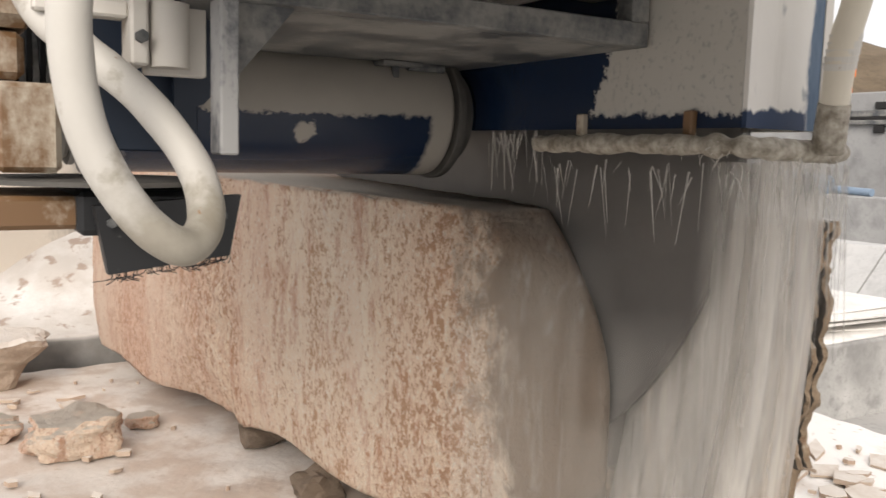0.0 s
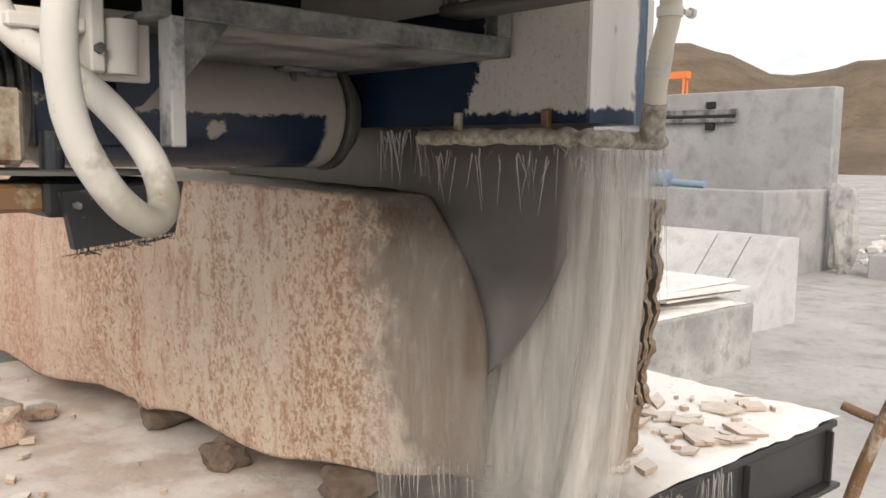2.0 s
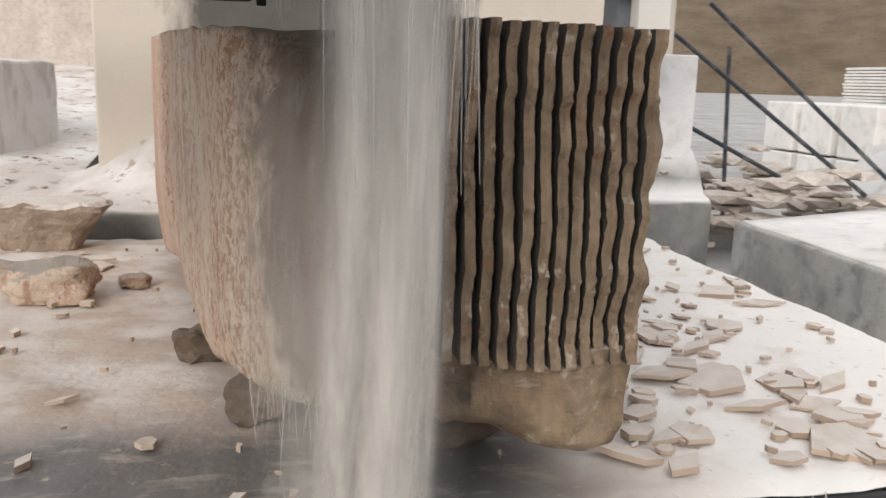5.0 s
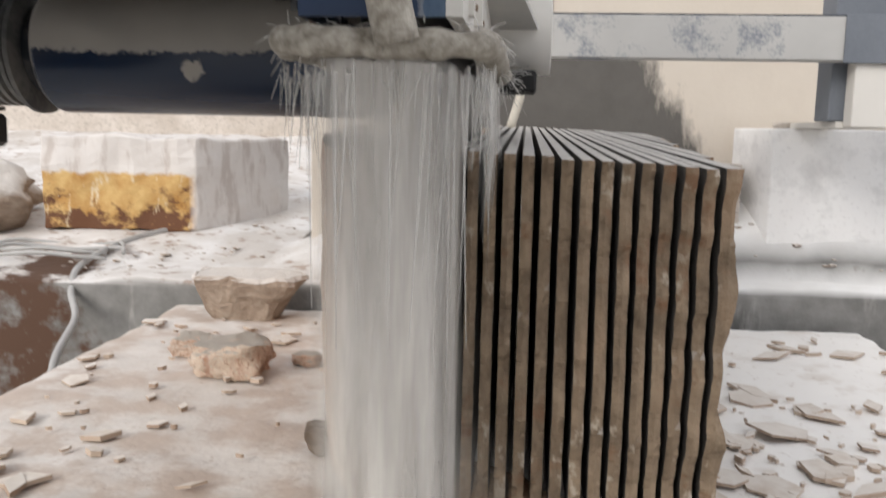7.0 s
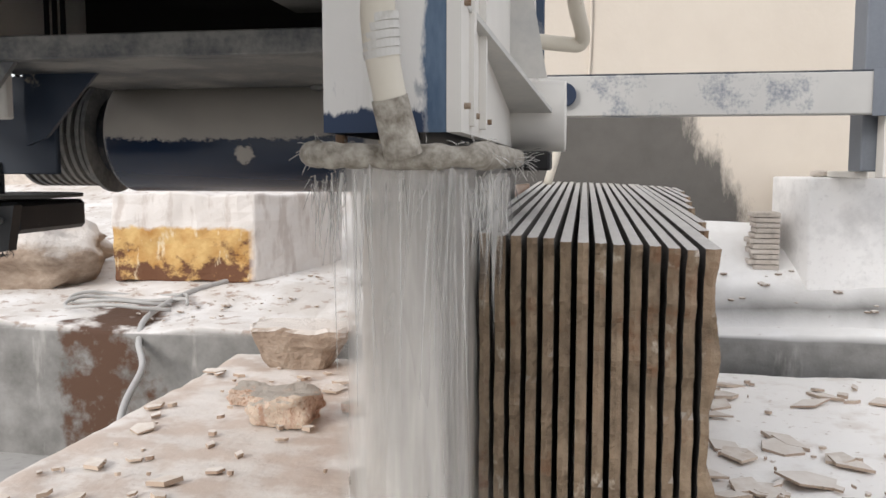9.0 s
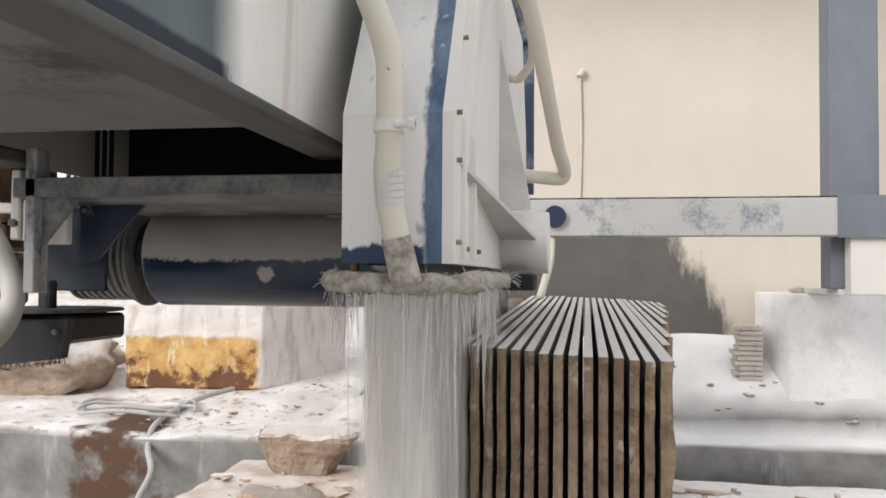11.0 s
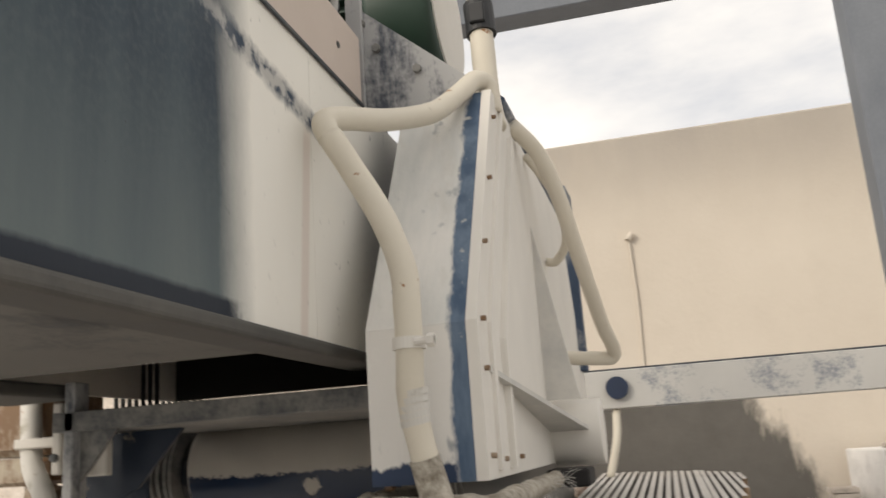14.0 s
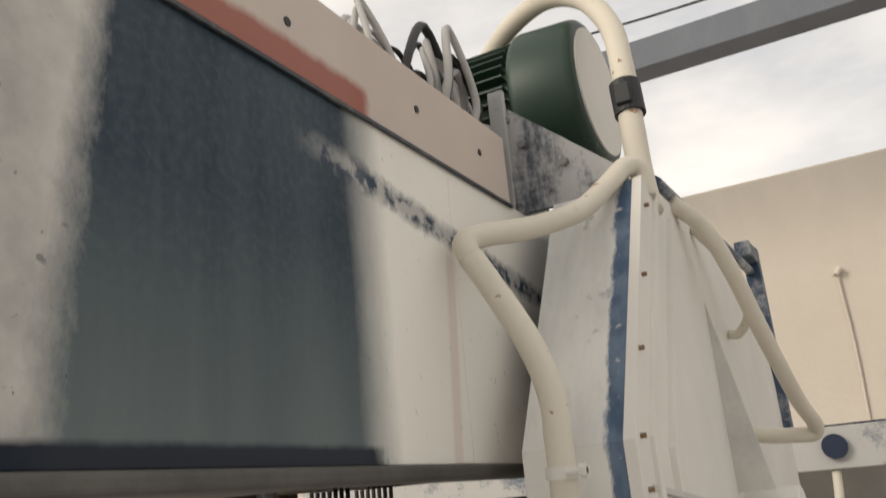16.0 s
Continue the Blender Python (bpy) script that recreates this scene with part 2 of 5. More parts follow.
def stone(name, wet=True):
    """Cream travertine with rust-red vertical bedding; wet and browner near the cut."""
    m = Mat(name, 0.85)
    big = m.noise(1.7, 8, (1, 1.6, 0.30), 0.6)
    band = m.noise(2.8, 5, (1, 2.2, 0.16), 0.55, 5)
    spot = m.noise(78, 6, (1, 1, 0.75), 0.72)
    fleck = m.noise(34, 8, (1, 1, 0.6), 0.74, 9)
    zone = m.step(band, 0.42, 0.60)
    wide = m.noise(1.3, 4, (1, 2.4, 0.10), 0.5, 21)
    c = m.mix(m.step(big, 0.3, 0.7), (0.88, 0.68, 0.51), (0.95, 0.82, 0.67))
    c = m.mix(m.math("MULTIPLY", m.step(wide, 0.50, 0.62), 0.5), c, (0.80, 0.54, 0.41))
    c = m.mix(m.math("MULTIPLY", zone, m.math("MULTIPLY", m.step(fleck, 0.3, 0.7), 0.6)), c, (0.74, 0.48, 0.33))
    both = m.math("ADD", m.math("MULTIPLY", spot, 0.55), m.math("MULTIPLY", fleck, 0.55))
    rust = m.step(m.math("ADD", both, m.math("MULTIPLY", zone, 0.065)), 0.604, 0.652)
    c = m.mix(m.math("MULTIPLY", rust, 0.85), c, m.mix(m.step(big, 0.4, 0.6), (0.48, 0.24, 0.13), (0.58, 0.36, 0.21)))
    vein = m.noise(13, 9, (1, 1.2, 0.30), 0.74, 13)
    c = m.mix(m.math("MULTIPLY", m.step(vein, 0.52, 0.64), 0.72), c, (0.60, 0.31, 0.19))
    c = m.mix(m.math("MULTIPLY", m.step(spot, 0.46, 0.36), 0.7), c, (0.94, 0.88, 0.79))
    far = m.step(m.axis(1), 1.7, 2.4)
    c = m.mix(m.math("MULTIPLY", far, 0.45), c, (0.58, 0.36, 0.27))
    if wet:
        rag = m.math("MULTIPLY", m.math("SUBTRACT", m.noise(6, 8, (1, 1, 0.6), 0.7), 0.5), 0.50)
        high = m.math("MULTIPLY", m.math("SUBTRACT", m.axis(2), 0.55), -0.22)
        w = m.step(m.math("ADD", m.axis(1), m.math("ADD", rag, high)), 0.50, 0.42)
        c = m.mix(w, c, m.mix(m.noise(7, 7, (1, 1, 0.3)), (0.25, 0.175, 0.12), (0.47, 0.36, 0.275)))
        run = m.noise(26, 6, (1, 1, 0.07), 0.62, 3)
        c = m.mix(m.math("MULTIPLY", w, m.math("MULTIPLY", m.step(run, 0.56, 0.68), 0.45)), c, (0.66, 0.58, 0.50))
        m.rough(m.step(w, 2.2, -0.9))
    c = m.mix(m.step(m.up(), 0.6, 0.9), c, (0.55, 0.49, 0.42))
    m.color(c)
    m.bump(m.math("ADD", m.math("MULTIPLY", fleck, 0.9), m.math("MULTIPLY", spot, 0.6)), 1.0, 0.030)
    return m.m


def slab_stone(name):
    """Sawn slab edges: tan-brown broken front, sawn side faces dark grey, pale dusty top."""
    m = Mat(name, 0.8)
    f = m.noise(9, 8, (1.5, 1, 1), 0.65)
    c = m.mix(m.step(f, 0.3, 0.7), (0.15, 0.105, 0.066), (0.40, 0.295, 0.195))
    c = m.mix(m.step(m.noise(7, 7, (1.2, 1, 1.6), off=6), 0.56, 0.66), c, (0.24, 0.135, 0.075))
    c = m.mix(m.step(m.noise(14, 7, (1.5, 1, 1), off=8), 0.60, 0.68), c, (0.52, 0.44, 0.34))
    c = m.mix(m.step(m.noise(3, 4, (3, 1, 1), off=3), 0.55, 0.7), c, (0.36, 0.25, 0.16))
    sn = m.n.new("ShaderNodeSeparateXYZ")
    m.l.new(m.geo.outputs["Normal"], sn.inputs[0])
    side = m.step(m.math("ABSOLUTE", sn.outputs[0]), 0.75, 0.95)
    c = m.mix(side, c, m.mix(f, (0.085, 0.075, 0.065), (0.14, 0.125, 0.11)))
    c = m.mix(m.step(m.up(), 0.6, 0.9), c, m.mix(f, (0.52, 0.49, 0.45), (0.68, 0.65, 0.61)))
    m.color(c)
    m.bump(m.math("ADD", m.noise(30, 8), m.math("MULTIPLY", f, 1.2)), 0.9, 0.014)
    return m.m


def slurry_floor(name):
    """A table top under wet white slurry, with brown mud thinned out in patches."""
    m = Mat(name, 0.6)
    big, mid = m.noise(0.9, 8), m.noise(4, 8, off=2)
    c = m.mix(m.step(big, 0.35, 0.65), (0.60, 0.55, 0.50), (0.72, 0.68, 0.64))
    c = m.mix(m.math("MULTIPLY", m.step(mid, 0.50, 0.64), 0.75), c, (0.40, 0.32, 0.26))
    # Muddier left, whiter slurry right; the right is also lifted for strong light.
    c = m.mix(m.step(m.math("ADD", m.axis(0), m.math("MULTIPLY", mid, 0.5)), 0.7, 1.1), m.mix(m.step(mid, 0.42, 0.62), c, (0.52, 0.43, 0.365)), m.mix(m.step(mid, 0.55, 0.7), (0.88, 0.85, 0.81), (0.72, 0.66, 0.60)))
    # Wet pool by the cut, painted darker still for shade beneath the block.
    wet = m.math("MULTIPLY", m.step(m.math("ADD", m.axis(1), m.math("MULTIPLY", mid, 0.6)), 1.05, 0.75), m.step(m.math("ABSOLUTE", m.math("ADD", m.axis(0), 0.40)), 1.0, 0.6))
    c = m.mix(m.math("MULTIPLY", wet, m.step(m.noise(5, 7, (1, 2.5, 1), off=9), 0.20, 0.46)), c, (0.16, 0.152, 0.147))
    m.color(m.mix(m.step(m.noise(22, 6), 0.62, 0.72), c, (0.48, 0.40, 0.33)))
    m.rough(m.step(wet, 2.2, -0.6))
    m.bump(m.math("ADD", mid, m.math("MULTIPLY", m.noise(35, 6), 0.35)), 0.5, 0.02)
    return m.m


def wall_plaster(name):
    m = Mat(name, 0.9)
    big = m.noise(0.9, 6)
    c = m.mix(m.step(big, 0.3, 0.7), (0.575, 0.512, 0.438), (0.645, 0.583, 0.505))
    c = m.mix(m.math("MULTIPLY", m.step(m.noise(3, 6, (1, 1, 0.6), off=4), 0.5, 0.8), 0.5), c, (0.55, 0.49, 0.42))
    c = m.mix(m.math("MULTIPLY", m.step(m.axis(2), 2.9, 3.5), m.step(m.noise(2, 5, (1, 1, 0.25), off=8), 0.4, 0.7)), c, (0.50, 0.45, 0.40))
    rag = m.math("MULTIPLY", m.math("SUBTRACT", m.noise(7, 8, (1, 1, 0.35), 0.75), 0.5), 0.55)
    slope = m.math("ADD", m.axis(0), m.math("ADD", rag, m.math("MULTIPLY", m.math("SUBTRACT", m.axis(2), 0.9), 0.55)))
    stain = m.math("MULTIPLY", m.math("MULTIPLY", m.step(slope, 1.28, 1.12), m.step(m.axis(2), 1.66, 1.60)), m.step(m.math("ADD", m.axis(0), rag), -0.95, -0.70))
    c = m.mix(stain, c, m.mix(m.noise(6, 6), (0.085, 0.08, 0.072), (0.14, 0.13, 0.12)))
    m.color(c)
    m.bump(m.noise(25, 7), 0.25, 0.01)
    return m.m


def rust_block(name):
    m = Mat(name, 0.85)
    f = m.noise(6, 8)
    rag = m.math("MULTIPLY", m.math("SUBTRACT", m.noise(9, 7), 0.5), 0.12)
    low = m.math("MULTIPLY", m.step(m.math("ADD", m.axis(2), rag), 0.70, 0.67), m.step(m.axis(0), -2.30, -2.36))
    white = m.mix(f, (0.60, 0.55, 0.51), (0.74, 0.71, 0.68))
    white = m.mix(m.math("MULTIPLY", m.step(m.noise(9, 7, (1, 1, 0.3), off=4), 0.5, 0.62), 0.7), white, (0.46, 0.40, 0.36))
    rust = m.mix(m.step(f, 0.35, 0.65), (0.42, 0.22, 0.06), (0.62, 0.42, 0.17))
    rust = m.mix(m.step(m.math("SUBTRACT", m.noise(5, 7, (1, 1, 1.3), 0.65, 5), m.math("MULTIPLY", m.math("SUBTRACT", m.axis(2), 0.46), 0.6)), 0.49, 0.58), rust, (0.13, 0.055, 0.025))
    rust = m.mix(m.step(m.noise(13, 7, (1, 1, 0.4), off=2), 0.58, 0.66), rust, (0.66, 0.54, 0.36))
    m.color(m.mix(low, white, rust))
    m.bump(m.math("ADD", f, m.noise(30, 6)), 0.4, 0.015)
    return m.m


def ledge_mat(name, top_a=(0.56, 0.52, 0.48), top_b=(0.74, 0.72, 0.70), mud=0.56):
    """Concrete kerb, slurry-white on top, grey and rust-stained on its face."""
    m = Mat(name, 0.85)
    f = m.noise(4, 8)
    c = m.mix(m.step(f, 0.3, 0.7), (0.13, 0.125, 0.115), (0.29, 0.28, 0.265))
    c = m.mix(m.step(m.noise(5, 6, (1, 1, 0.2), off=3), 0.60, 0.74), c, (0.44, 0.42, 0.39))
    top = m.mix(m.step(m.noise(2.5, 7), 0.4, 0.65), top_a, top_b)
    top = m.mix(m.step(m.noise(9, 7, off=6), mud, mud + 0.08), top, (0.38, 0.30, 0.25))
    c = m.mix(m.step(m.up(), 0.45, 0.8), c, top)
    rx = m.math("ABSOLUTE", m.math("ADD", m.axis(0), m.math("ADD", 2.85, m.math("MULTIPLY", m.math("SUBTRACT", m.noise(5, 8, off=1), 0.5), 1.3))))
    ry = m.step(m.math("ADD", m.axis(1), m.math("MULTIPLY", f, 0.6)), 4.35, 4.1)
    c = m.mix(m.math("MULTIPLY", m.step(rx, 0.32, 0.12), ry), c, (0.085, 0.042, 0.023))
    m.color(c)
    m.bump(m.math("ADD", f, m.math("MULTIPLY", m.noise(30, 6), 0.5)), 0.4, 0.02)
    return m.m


def hill_mat(name):
    m = Mat(name, 0.95)
    f = m.noise(0.06, 8)
    c = m.mix(m.step(f, 0.35, 0.65), (0.10, 0.072, 0.044), (0.165, 0.122, 0.078))
    m.color(m.mix(m.step(m.noise(0.5, 6), 0.55, 0.7), c, (0.075, 0.062, 0.036)))
    m.bump(m.noise(0.3, 8), 0.6, 1.5)
    return m.m


def hose_mat(name, dirt=0.35, a=(0.58, 0.53, 0.44), b=(0.70, 0.65, 0.55)):
    m = Mat(name, 0.55)
    f = m.noise(5, 7)
    c = m.mix(f, a, b)
    c = m.mix(m.step(m.noise(9, 7, off=3), 1 - dirt - 0.02, 1 - dirt + 0.08), c, (0.34, 0.31, 0.25))
    lowend = m.step(m.math("ADD", m.axis(2), m.math("MULTIPLY", m.noise(14, 6, off=5), 0.20)), 1.20, 1.12)
    c = m.mix(m.math("MULTIPLY", lowend, 0.85), c, m.mix(m.noise(20, 6), (0.20, 0.18, 0.14), (0.42, 0.38, 0.31)))
    c = m.mix(m.step(m.noise(24, 5, off=8), 0.67, 0.70), c, (0.32, 0.17, 0.08))
    m.color(c)
    m.bump(m.noise(50, 4), 0.2, 0.003)
    return m.m


def water_mat(name, c, alpha, streak=60):
    """Milky slurry water, broken into falling streaks."""
    m = Mat(name, 0.35)
    ob = m.n.new("ShaderNodeTexCoord")
    m.pos = ob.outputs["Object"]
    s = m.noise(streak, 5, (1, 1, 0.04), 0.6)
    w = m.noise(streak * 0.22, 4, (1, 1, 0.10), 0.6, 4)
    m.color(m.mix(m.step(w, 0.30, 0.70), tuple(v * 0.86 for v in c), c))
    a = m.math("MULTIPLY", m.step(m.math("ADD", m.math("MULTIPLY", s, 0.22), m.math("MULTIPLY", w, 0.98)), 0.20, 0.85), alpha)
    at = m.n.new("ShaderNodeAttribute")
    at.attribute_name = "thick"
    a = m.math("MULTIPLY", a, at.outputs["Fac"])
    m.l.new(a, m.b.inputs["Alpha"])
    return m.m


M_GUARD, M_SPINDLE, M_BOX, M_FRONT = guard_paint("guard_paint"), spindle_paint("spindle_paint"), box_paint("box_paint"), front_paint("front_paint")
M_STONE, M_SLAB, M_TABLE = stone("travertine"), slab_stone("sawn_slab"), slurry_floor("slurry")
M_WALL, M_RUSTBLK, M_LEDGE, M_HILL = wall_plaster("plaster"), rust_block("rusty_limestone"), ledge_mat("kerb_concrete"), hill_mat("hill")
# Right kerb copy: white slurry top painted lighter for the bright light there.
M_LEDGELIT = ledge_mat("lit_slurry_kerb", (0.80, 0.78, 0.75), (0.90, 0.89, 0.87), 0.66)
M_CHALK = concrete("chalk_white_limestone", (0.84, 0.82, 0.80), (0.91, 0.90, 0.88), 1.2, 0.2)
M_WHITE = dusty("slurry_white_paint", (0.42, 0.43, 0.44), (0.72, 0.69, 0.64), 0.80)
M_GREYST = dusty("dusty_grey_steel", (0.07, 0.075, 0.08), (0.24, 0.235, 0.222), 0.50)
M_DARKST = dusty("dusty_dark_steel", (0.025, 0.03, 0.04), (0.17, 0.165, 0.155), 0.42)
M_BLUEST = dusty("dusty_blue_steel", (0.03, 0.055, 0.10), (0.42, 0.42, 0.42), 0.45, scale=3)
M_BEAM = dusty("slurry_blue_beam", (0.05, 0.08, 0.14), (0.50, 0.49, 0.47), 0.60, scale=2.2)
M_POST = dusty("worn_blue_post", (0.10, 0.115, 0.14), (0.22, 0.235, 0.26), 0.45, soft=0.28, scale=2.0, stretch=(1, 1, 0.4))
# Dust tone lowered to paint in the shade under the carriage.
M_UNDER = dusty("dusty_shaded_steel", (0.028, 0.028, 0.028), (0.12, 0.113, 0.102), 0.56, soft=0.2, scale=3)
M_RUSTY = dusty("rusty_steel", (0.17, 0.095, 0.045), (0.46, 0.40, 0.32), 0.44, scale=9, stretch=(1, 1, 0.4))
M_HANG = dusty("chipped_pale_steel", (0.05, 0.06, 0.08), (0.40, 0.40, 0.40), 0.58, scale=12, stretch=(1, 1, 0.3))
# Greyer than the cover: shade on the stiffeners' faces put into their colour.
M_STIFF = dusty("shaded_white_steel", (0.40, 0.40, 0.39), (0.60, 0.58, 0.54), 0.6, soft=0.2)
# Dark stain patches; the dust between them is darkened for underside shade.
M_STAINSHADE = dusty("stained_shaded_underside", (0.010, 0.012, 0.016), (0.165, 0.157, 0.144), 0.56, soft=0.05, scale=1.7)
M_PLATE = dusty("chipped_blue_plate", (0.012, 0.022, 0.042), (0.32, 0.28, 0.22), 0.34, soft=0.03, scale=6)
M_SCUFF = dusty("scuffed_black_rubber", (0.012, 0.013, 0.015), (0.22, 0.22, 0.21), 0.34, soft=0.04, scale=9, stretch=(0.4, 1, 1.4))
M_BLACK = plain("black_rubber", (0.012, 0.013, 0.015), 0.55, var=0.5)
# Near-black: paints the shade inside the carriage hollow; also on small parts.
M_HOLLOW = plain("near_black_steel", (0.014, 0.013, 0.013), 0.8)
M_BLADE = plain("wet_blade_steel", (0.12, 0.115, 0.11), 0.45, 0.4, 0.25, 6)
M_TABLEST = plain("wet_table_steel", (0.045, 0.044, 0.045), 0.4, 0.3, 0.5, 5)
M_GREEN = dusty("green_motor", (0.012, 0.035, 0.022), (0.36, 0.35, 0.31), 0.30)
M_GROUND = concrete("yard_ground", (0.31, 0.30, 0.285), (0.47, 0.455, 0.435), 0.5)
M_CONC = concrete("grey_concrete", (0.29, 0.29, 0.29), (0.38, 0.38, 0.378), 0.7)
M_CONCBLK = concrete("stained_concrete", (0.26, 0.255, 0.245), (0.50, 0.49, 0.47), 1.6)
M_LIME = concrete("white_limestone", (0.70, 0.68, 0.65), (0.82, 0.80, 0.77), 1.2, 0.2)
M_GREYSLAB = concrete("dusty_grey_slab", (0.46, 0.46, 0.455), (0.56, 0.555, 0.545), 1.0, 0.15)
M_CHIP = concrete("slurried_stone", (0.50, 0.44, 0.38), (0.64, 0.58, 0.52), 5)


def mud_stone(name):
    """Rough brown stone with slurry dried on its upper faces."""
    m = Mat(name, 0.85)
    f = m.noise(7, 8, (1, 1, 1.6), 0.65)
    c = m.mix(m.step(f, 0.3, 0.7), (0.22, 0.155, 0.11), (0.46, 0.37, 0.29))
    c = m.mix(m.step(m.math("ADD", m.up(), m.math("MULTIPLY", f, 0.8)), 0.60, 0.95), c, (0.66, 0.61, 0.56))
    m.color(c)
    m.bump(m.math("ADD", f, m.math("MULTIPLY", m.noise(30, 7), 0.5)), 0.9, 0.03)
    return m.m


def chip_mat(name):
    """Broken stone shard: slurry-white upper face, bare red-brown broken edges."""
    m = Mat(name, 0.85)
    info = m.n.new("ShaderNodeObjectInfo")
    c = m.mix(info.outputs["Random"], (0.38, 0.28, 0.21), (0.54, 0.44, 0.35))
    top = m.mix(m.math("MULTIPLY", m.step(m.noise(14, 6), 0.3, 0.7), m.math("ADD", 0.3, m.math("MULTIPLY", info.outputs["Random"], 0.7))), (0.74, 0.69, 0.63), (0.54, 0.45, 0.37))
    m.color(m.mix(m.step(m.up(), 0.5, 0.8), c, top))
    m.bump(m.noise(60, 6), 0.4, 0.004)
    return m.m


M_MUD = mud_stone("mud_stone")
M_SHARD = chip_mat("stone_shard")
M_BROWN = concrete("brown_chip", (0.10, 0.075, 0.055), (0.20, 0.15, 0.11), 5)
M_HOSE, M_HOSEW = hose_mat("cream_hose", 0.30), hose_mat("slurried_hose", 0.40, (0.52, 0.50, 0.46), (0.66, 0.64, 0.60))
M_CABLE = plain("grey_cable", (0.40, 0.39, 0.375), 0.6)
M_PAD = plain("pipe_blue", (0.20, 0.27, 0.36), 0.5)
M_NAVY = plain("navy_paint", (0.010, 0.022, 0.055), 0.5, var=0.4)
M_ORANGE = plain("crane_orange", (0.72, 0.19, 0.04), 0.5)
M_WATER = water_mat("slurry_water", (0.76, 0.72, 0.665), 0.72)
M_WATER2 = water_mat("thin_slurry_water", (0.82, 0.79, 0.74), 0.50, 45)
M_MIST = water_mat("faint_slurry_water", (0.74, 0.70, 0.64), 0.27, 38)
M_FOAM = dusty("wet_slurry_crust", (0.16, 0.135, 0.10), (0.56, 0.52, 0.45), 0.46, soft=0.2, scale=38)


# ---- mesh helpers ----
def box(bm, x0, x1, y0, y1, z0, z1, bev=0.0, seg=1):
    g = bmesh.ops.create_cube(bm, size=1.0, matrix=Matrix.LocRotScale(((x0 + x1) / 2, (y0 + y1) / 2, (z0 + z1) / 2), None, (x1 - x0, y1 - y0, z1 - z0)))
    if bev:
        es = list({e for v in g["verts"] for e in v.link_edges})
        bmesh.ops.bevel(bm, geom=es, offset=bev, segments=seg, affect="EDGES", profile=0.5)
    return bm


def cyl(bm, a, b, r0, r1=None, seg=32, bev=0.0):
    a, b = Vector(a), Vector(b)
    d = b - a
    m = Matrix.Translation((a + b) / 2) @ d.to_track_quat("Z", "Y").to_matrix().to_4x4()
    g = bmesh.ops.create_cone(bm, cap_ends=True, segments=seg, radius1=r0, radius2=r0 if r1 is None else r1, depth=d.length, matrix=m)
    if bev:
        es = [e for e in {e for v in g["verts"] for e in v.link_edges} if len(e.link_faces) == 2 and any(len(f.verts) > 4 for f in e.link_faces)]
        bmesh.ops.bevel(bm, geom=es, offset=bev, segments=3, affect="EDGES", profile=0.5)
    return bm


def prism(bm, poly, lo, hi, axis="x"):
    """A flat outline, swept between lo and hi along an axis. Outline pairs are the other two axes in order."""
    def at(p, q, d):
        return {"x": (d, p, q), "y": (p, d, q), "z": (p, q, d)}[axis]
    a = [bm.verts.new(at(p, q, lo)) for p, q in poly]
    b = [bm.verts.new(at(p, q, hi)) for p, q in poly]
    n = len(poly)
    bm.faces.new(a), bm.faces.new(list(reversed(b)))
    for i in range(n):
        bm.faces.new((a[i], b[i], b[(i + 1) % n], a[(i + 1) % n]))
    bmesh.ops.recalc_face_normals(bm, faces=bm.faces)
    return bm


def smooth_path(pts, n=8):
    ps = [Vector(p) for p in pts]
    ps = [ps[0] * 2 - ps[1]] + ps + [ps[-1] * 2 - ps[-2]]
    out = []
    for i in range(1, len(ps) - 2):
        p0, p1, p2, p3 = ps[i - 1:i + 3]
        for k in range(n):
            t = k / n
            out.append(0.5 * ((2 * p1) + (p2 - p0) * t + (2 * p0 - 5 * p1 + 4 * p2 - p3) * t * t + (3 * p1 - p0 - 3 * p2 + p3) * t ** 3))
    return out + [ps[-2]]


def tube(bm, pts, r, seg=14, n=8, rough=0.0):
    path = smooth_path(pts, n)
    up = Vector((0.3, 0.2, 1)).normalized()
    rings = []
    for i, p in enumerate(path):
        d = (path[min(i + 1, len(path) - 1)] - path[max(i - 1, 0)]).normalized()
        s = d.cross(up)
        if s.length < 0.05:
            s = d.cross(Vector((1, 0, 0)))
        s.normalize()
        u = s.cross(d).normalized()
        up = u
        rr = r * (1 + rough * noise.noise(p * 30))
        rings.append([bm.verts.new(p + rr * (math.cos(2 * math.pi * k / seg) * s + math.sin(2 * math.pi * k / seg) * u)) for k in range(seg)])
    for a, b in zip(rings, rings[1:]):
        for k in range(seg):
            bm.faces.new((a[k], a[(k + 1) % seg], b[(k + 1) % seg], b[k]))
    bm.faces.new(rings[0]), bm.faces.new(list(reversed(rings[-1])))
    bmesh.ops.recalc_face_normals(bm, faces=bm.faces)
    return bm


def rock(bm, c, size, seed, sub=3, rough=0.35, flat=0.0):
    """A broken stone: a lumpy, facetted body."""
    g = bmesh.ops.create_icosphere(bm, subdivisions=sub, radius=1.0)
    o = Vector((seed * 3.1, seed * 1.7, seed * 2.3))
    for v in g["verts"]:
        p = v.co.copy()
        m = max(abs(p.x), abs(p.y), abs(p.z))
        p = p.lerp(p / m * 0.8, 0.65)
        p *= 1 + rough * noise.noise(p * 1.3 + o) + rough * 0.4 * noise.noise(p * 3.5 + o)
        v.co = Vector((c[0] + p.x * size[0], c[1] + p.y * size[1], c[2] + p.z * size[2]))
    return bm


def bm_new():
    return bmesh.new()


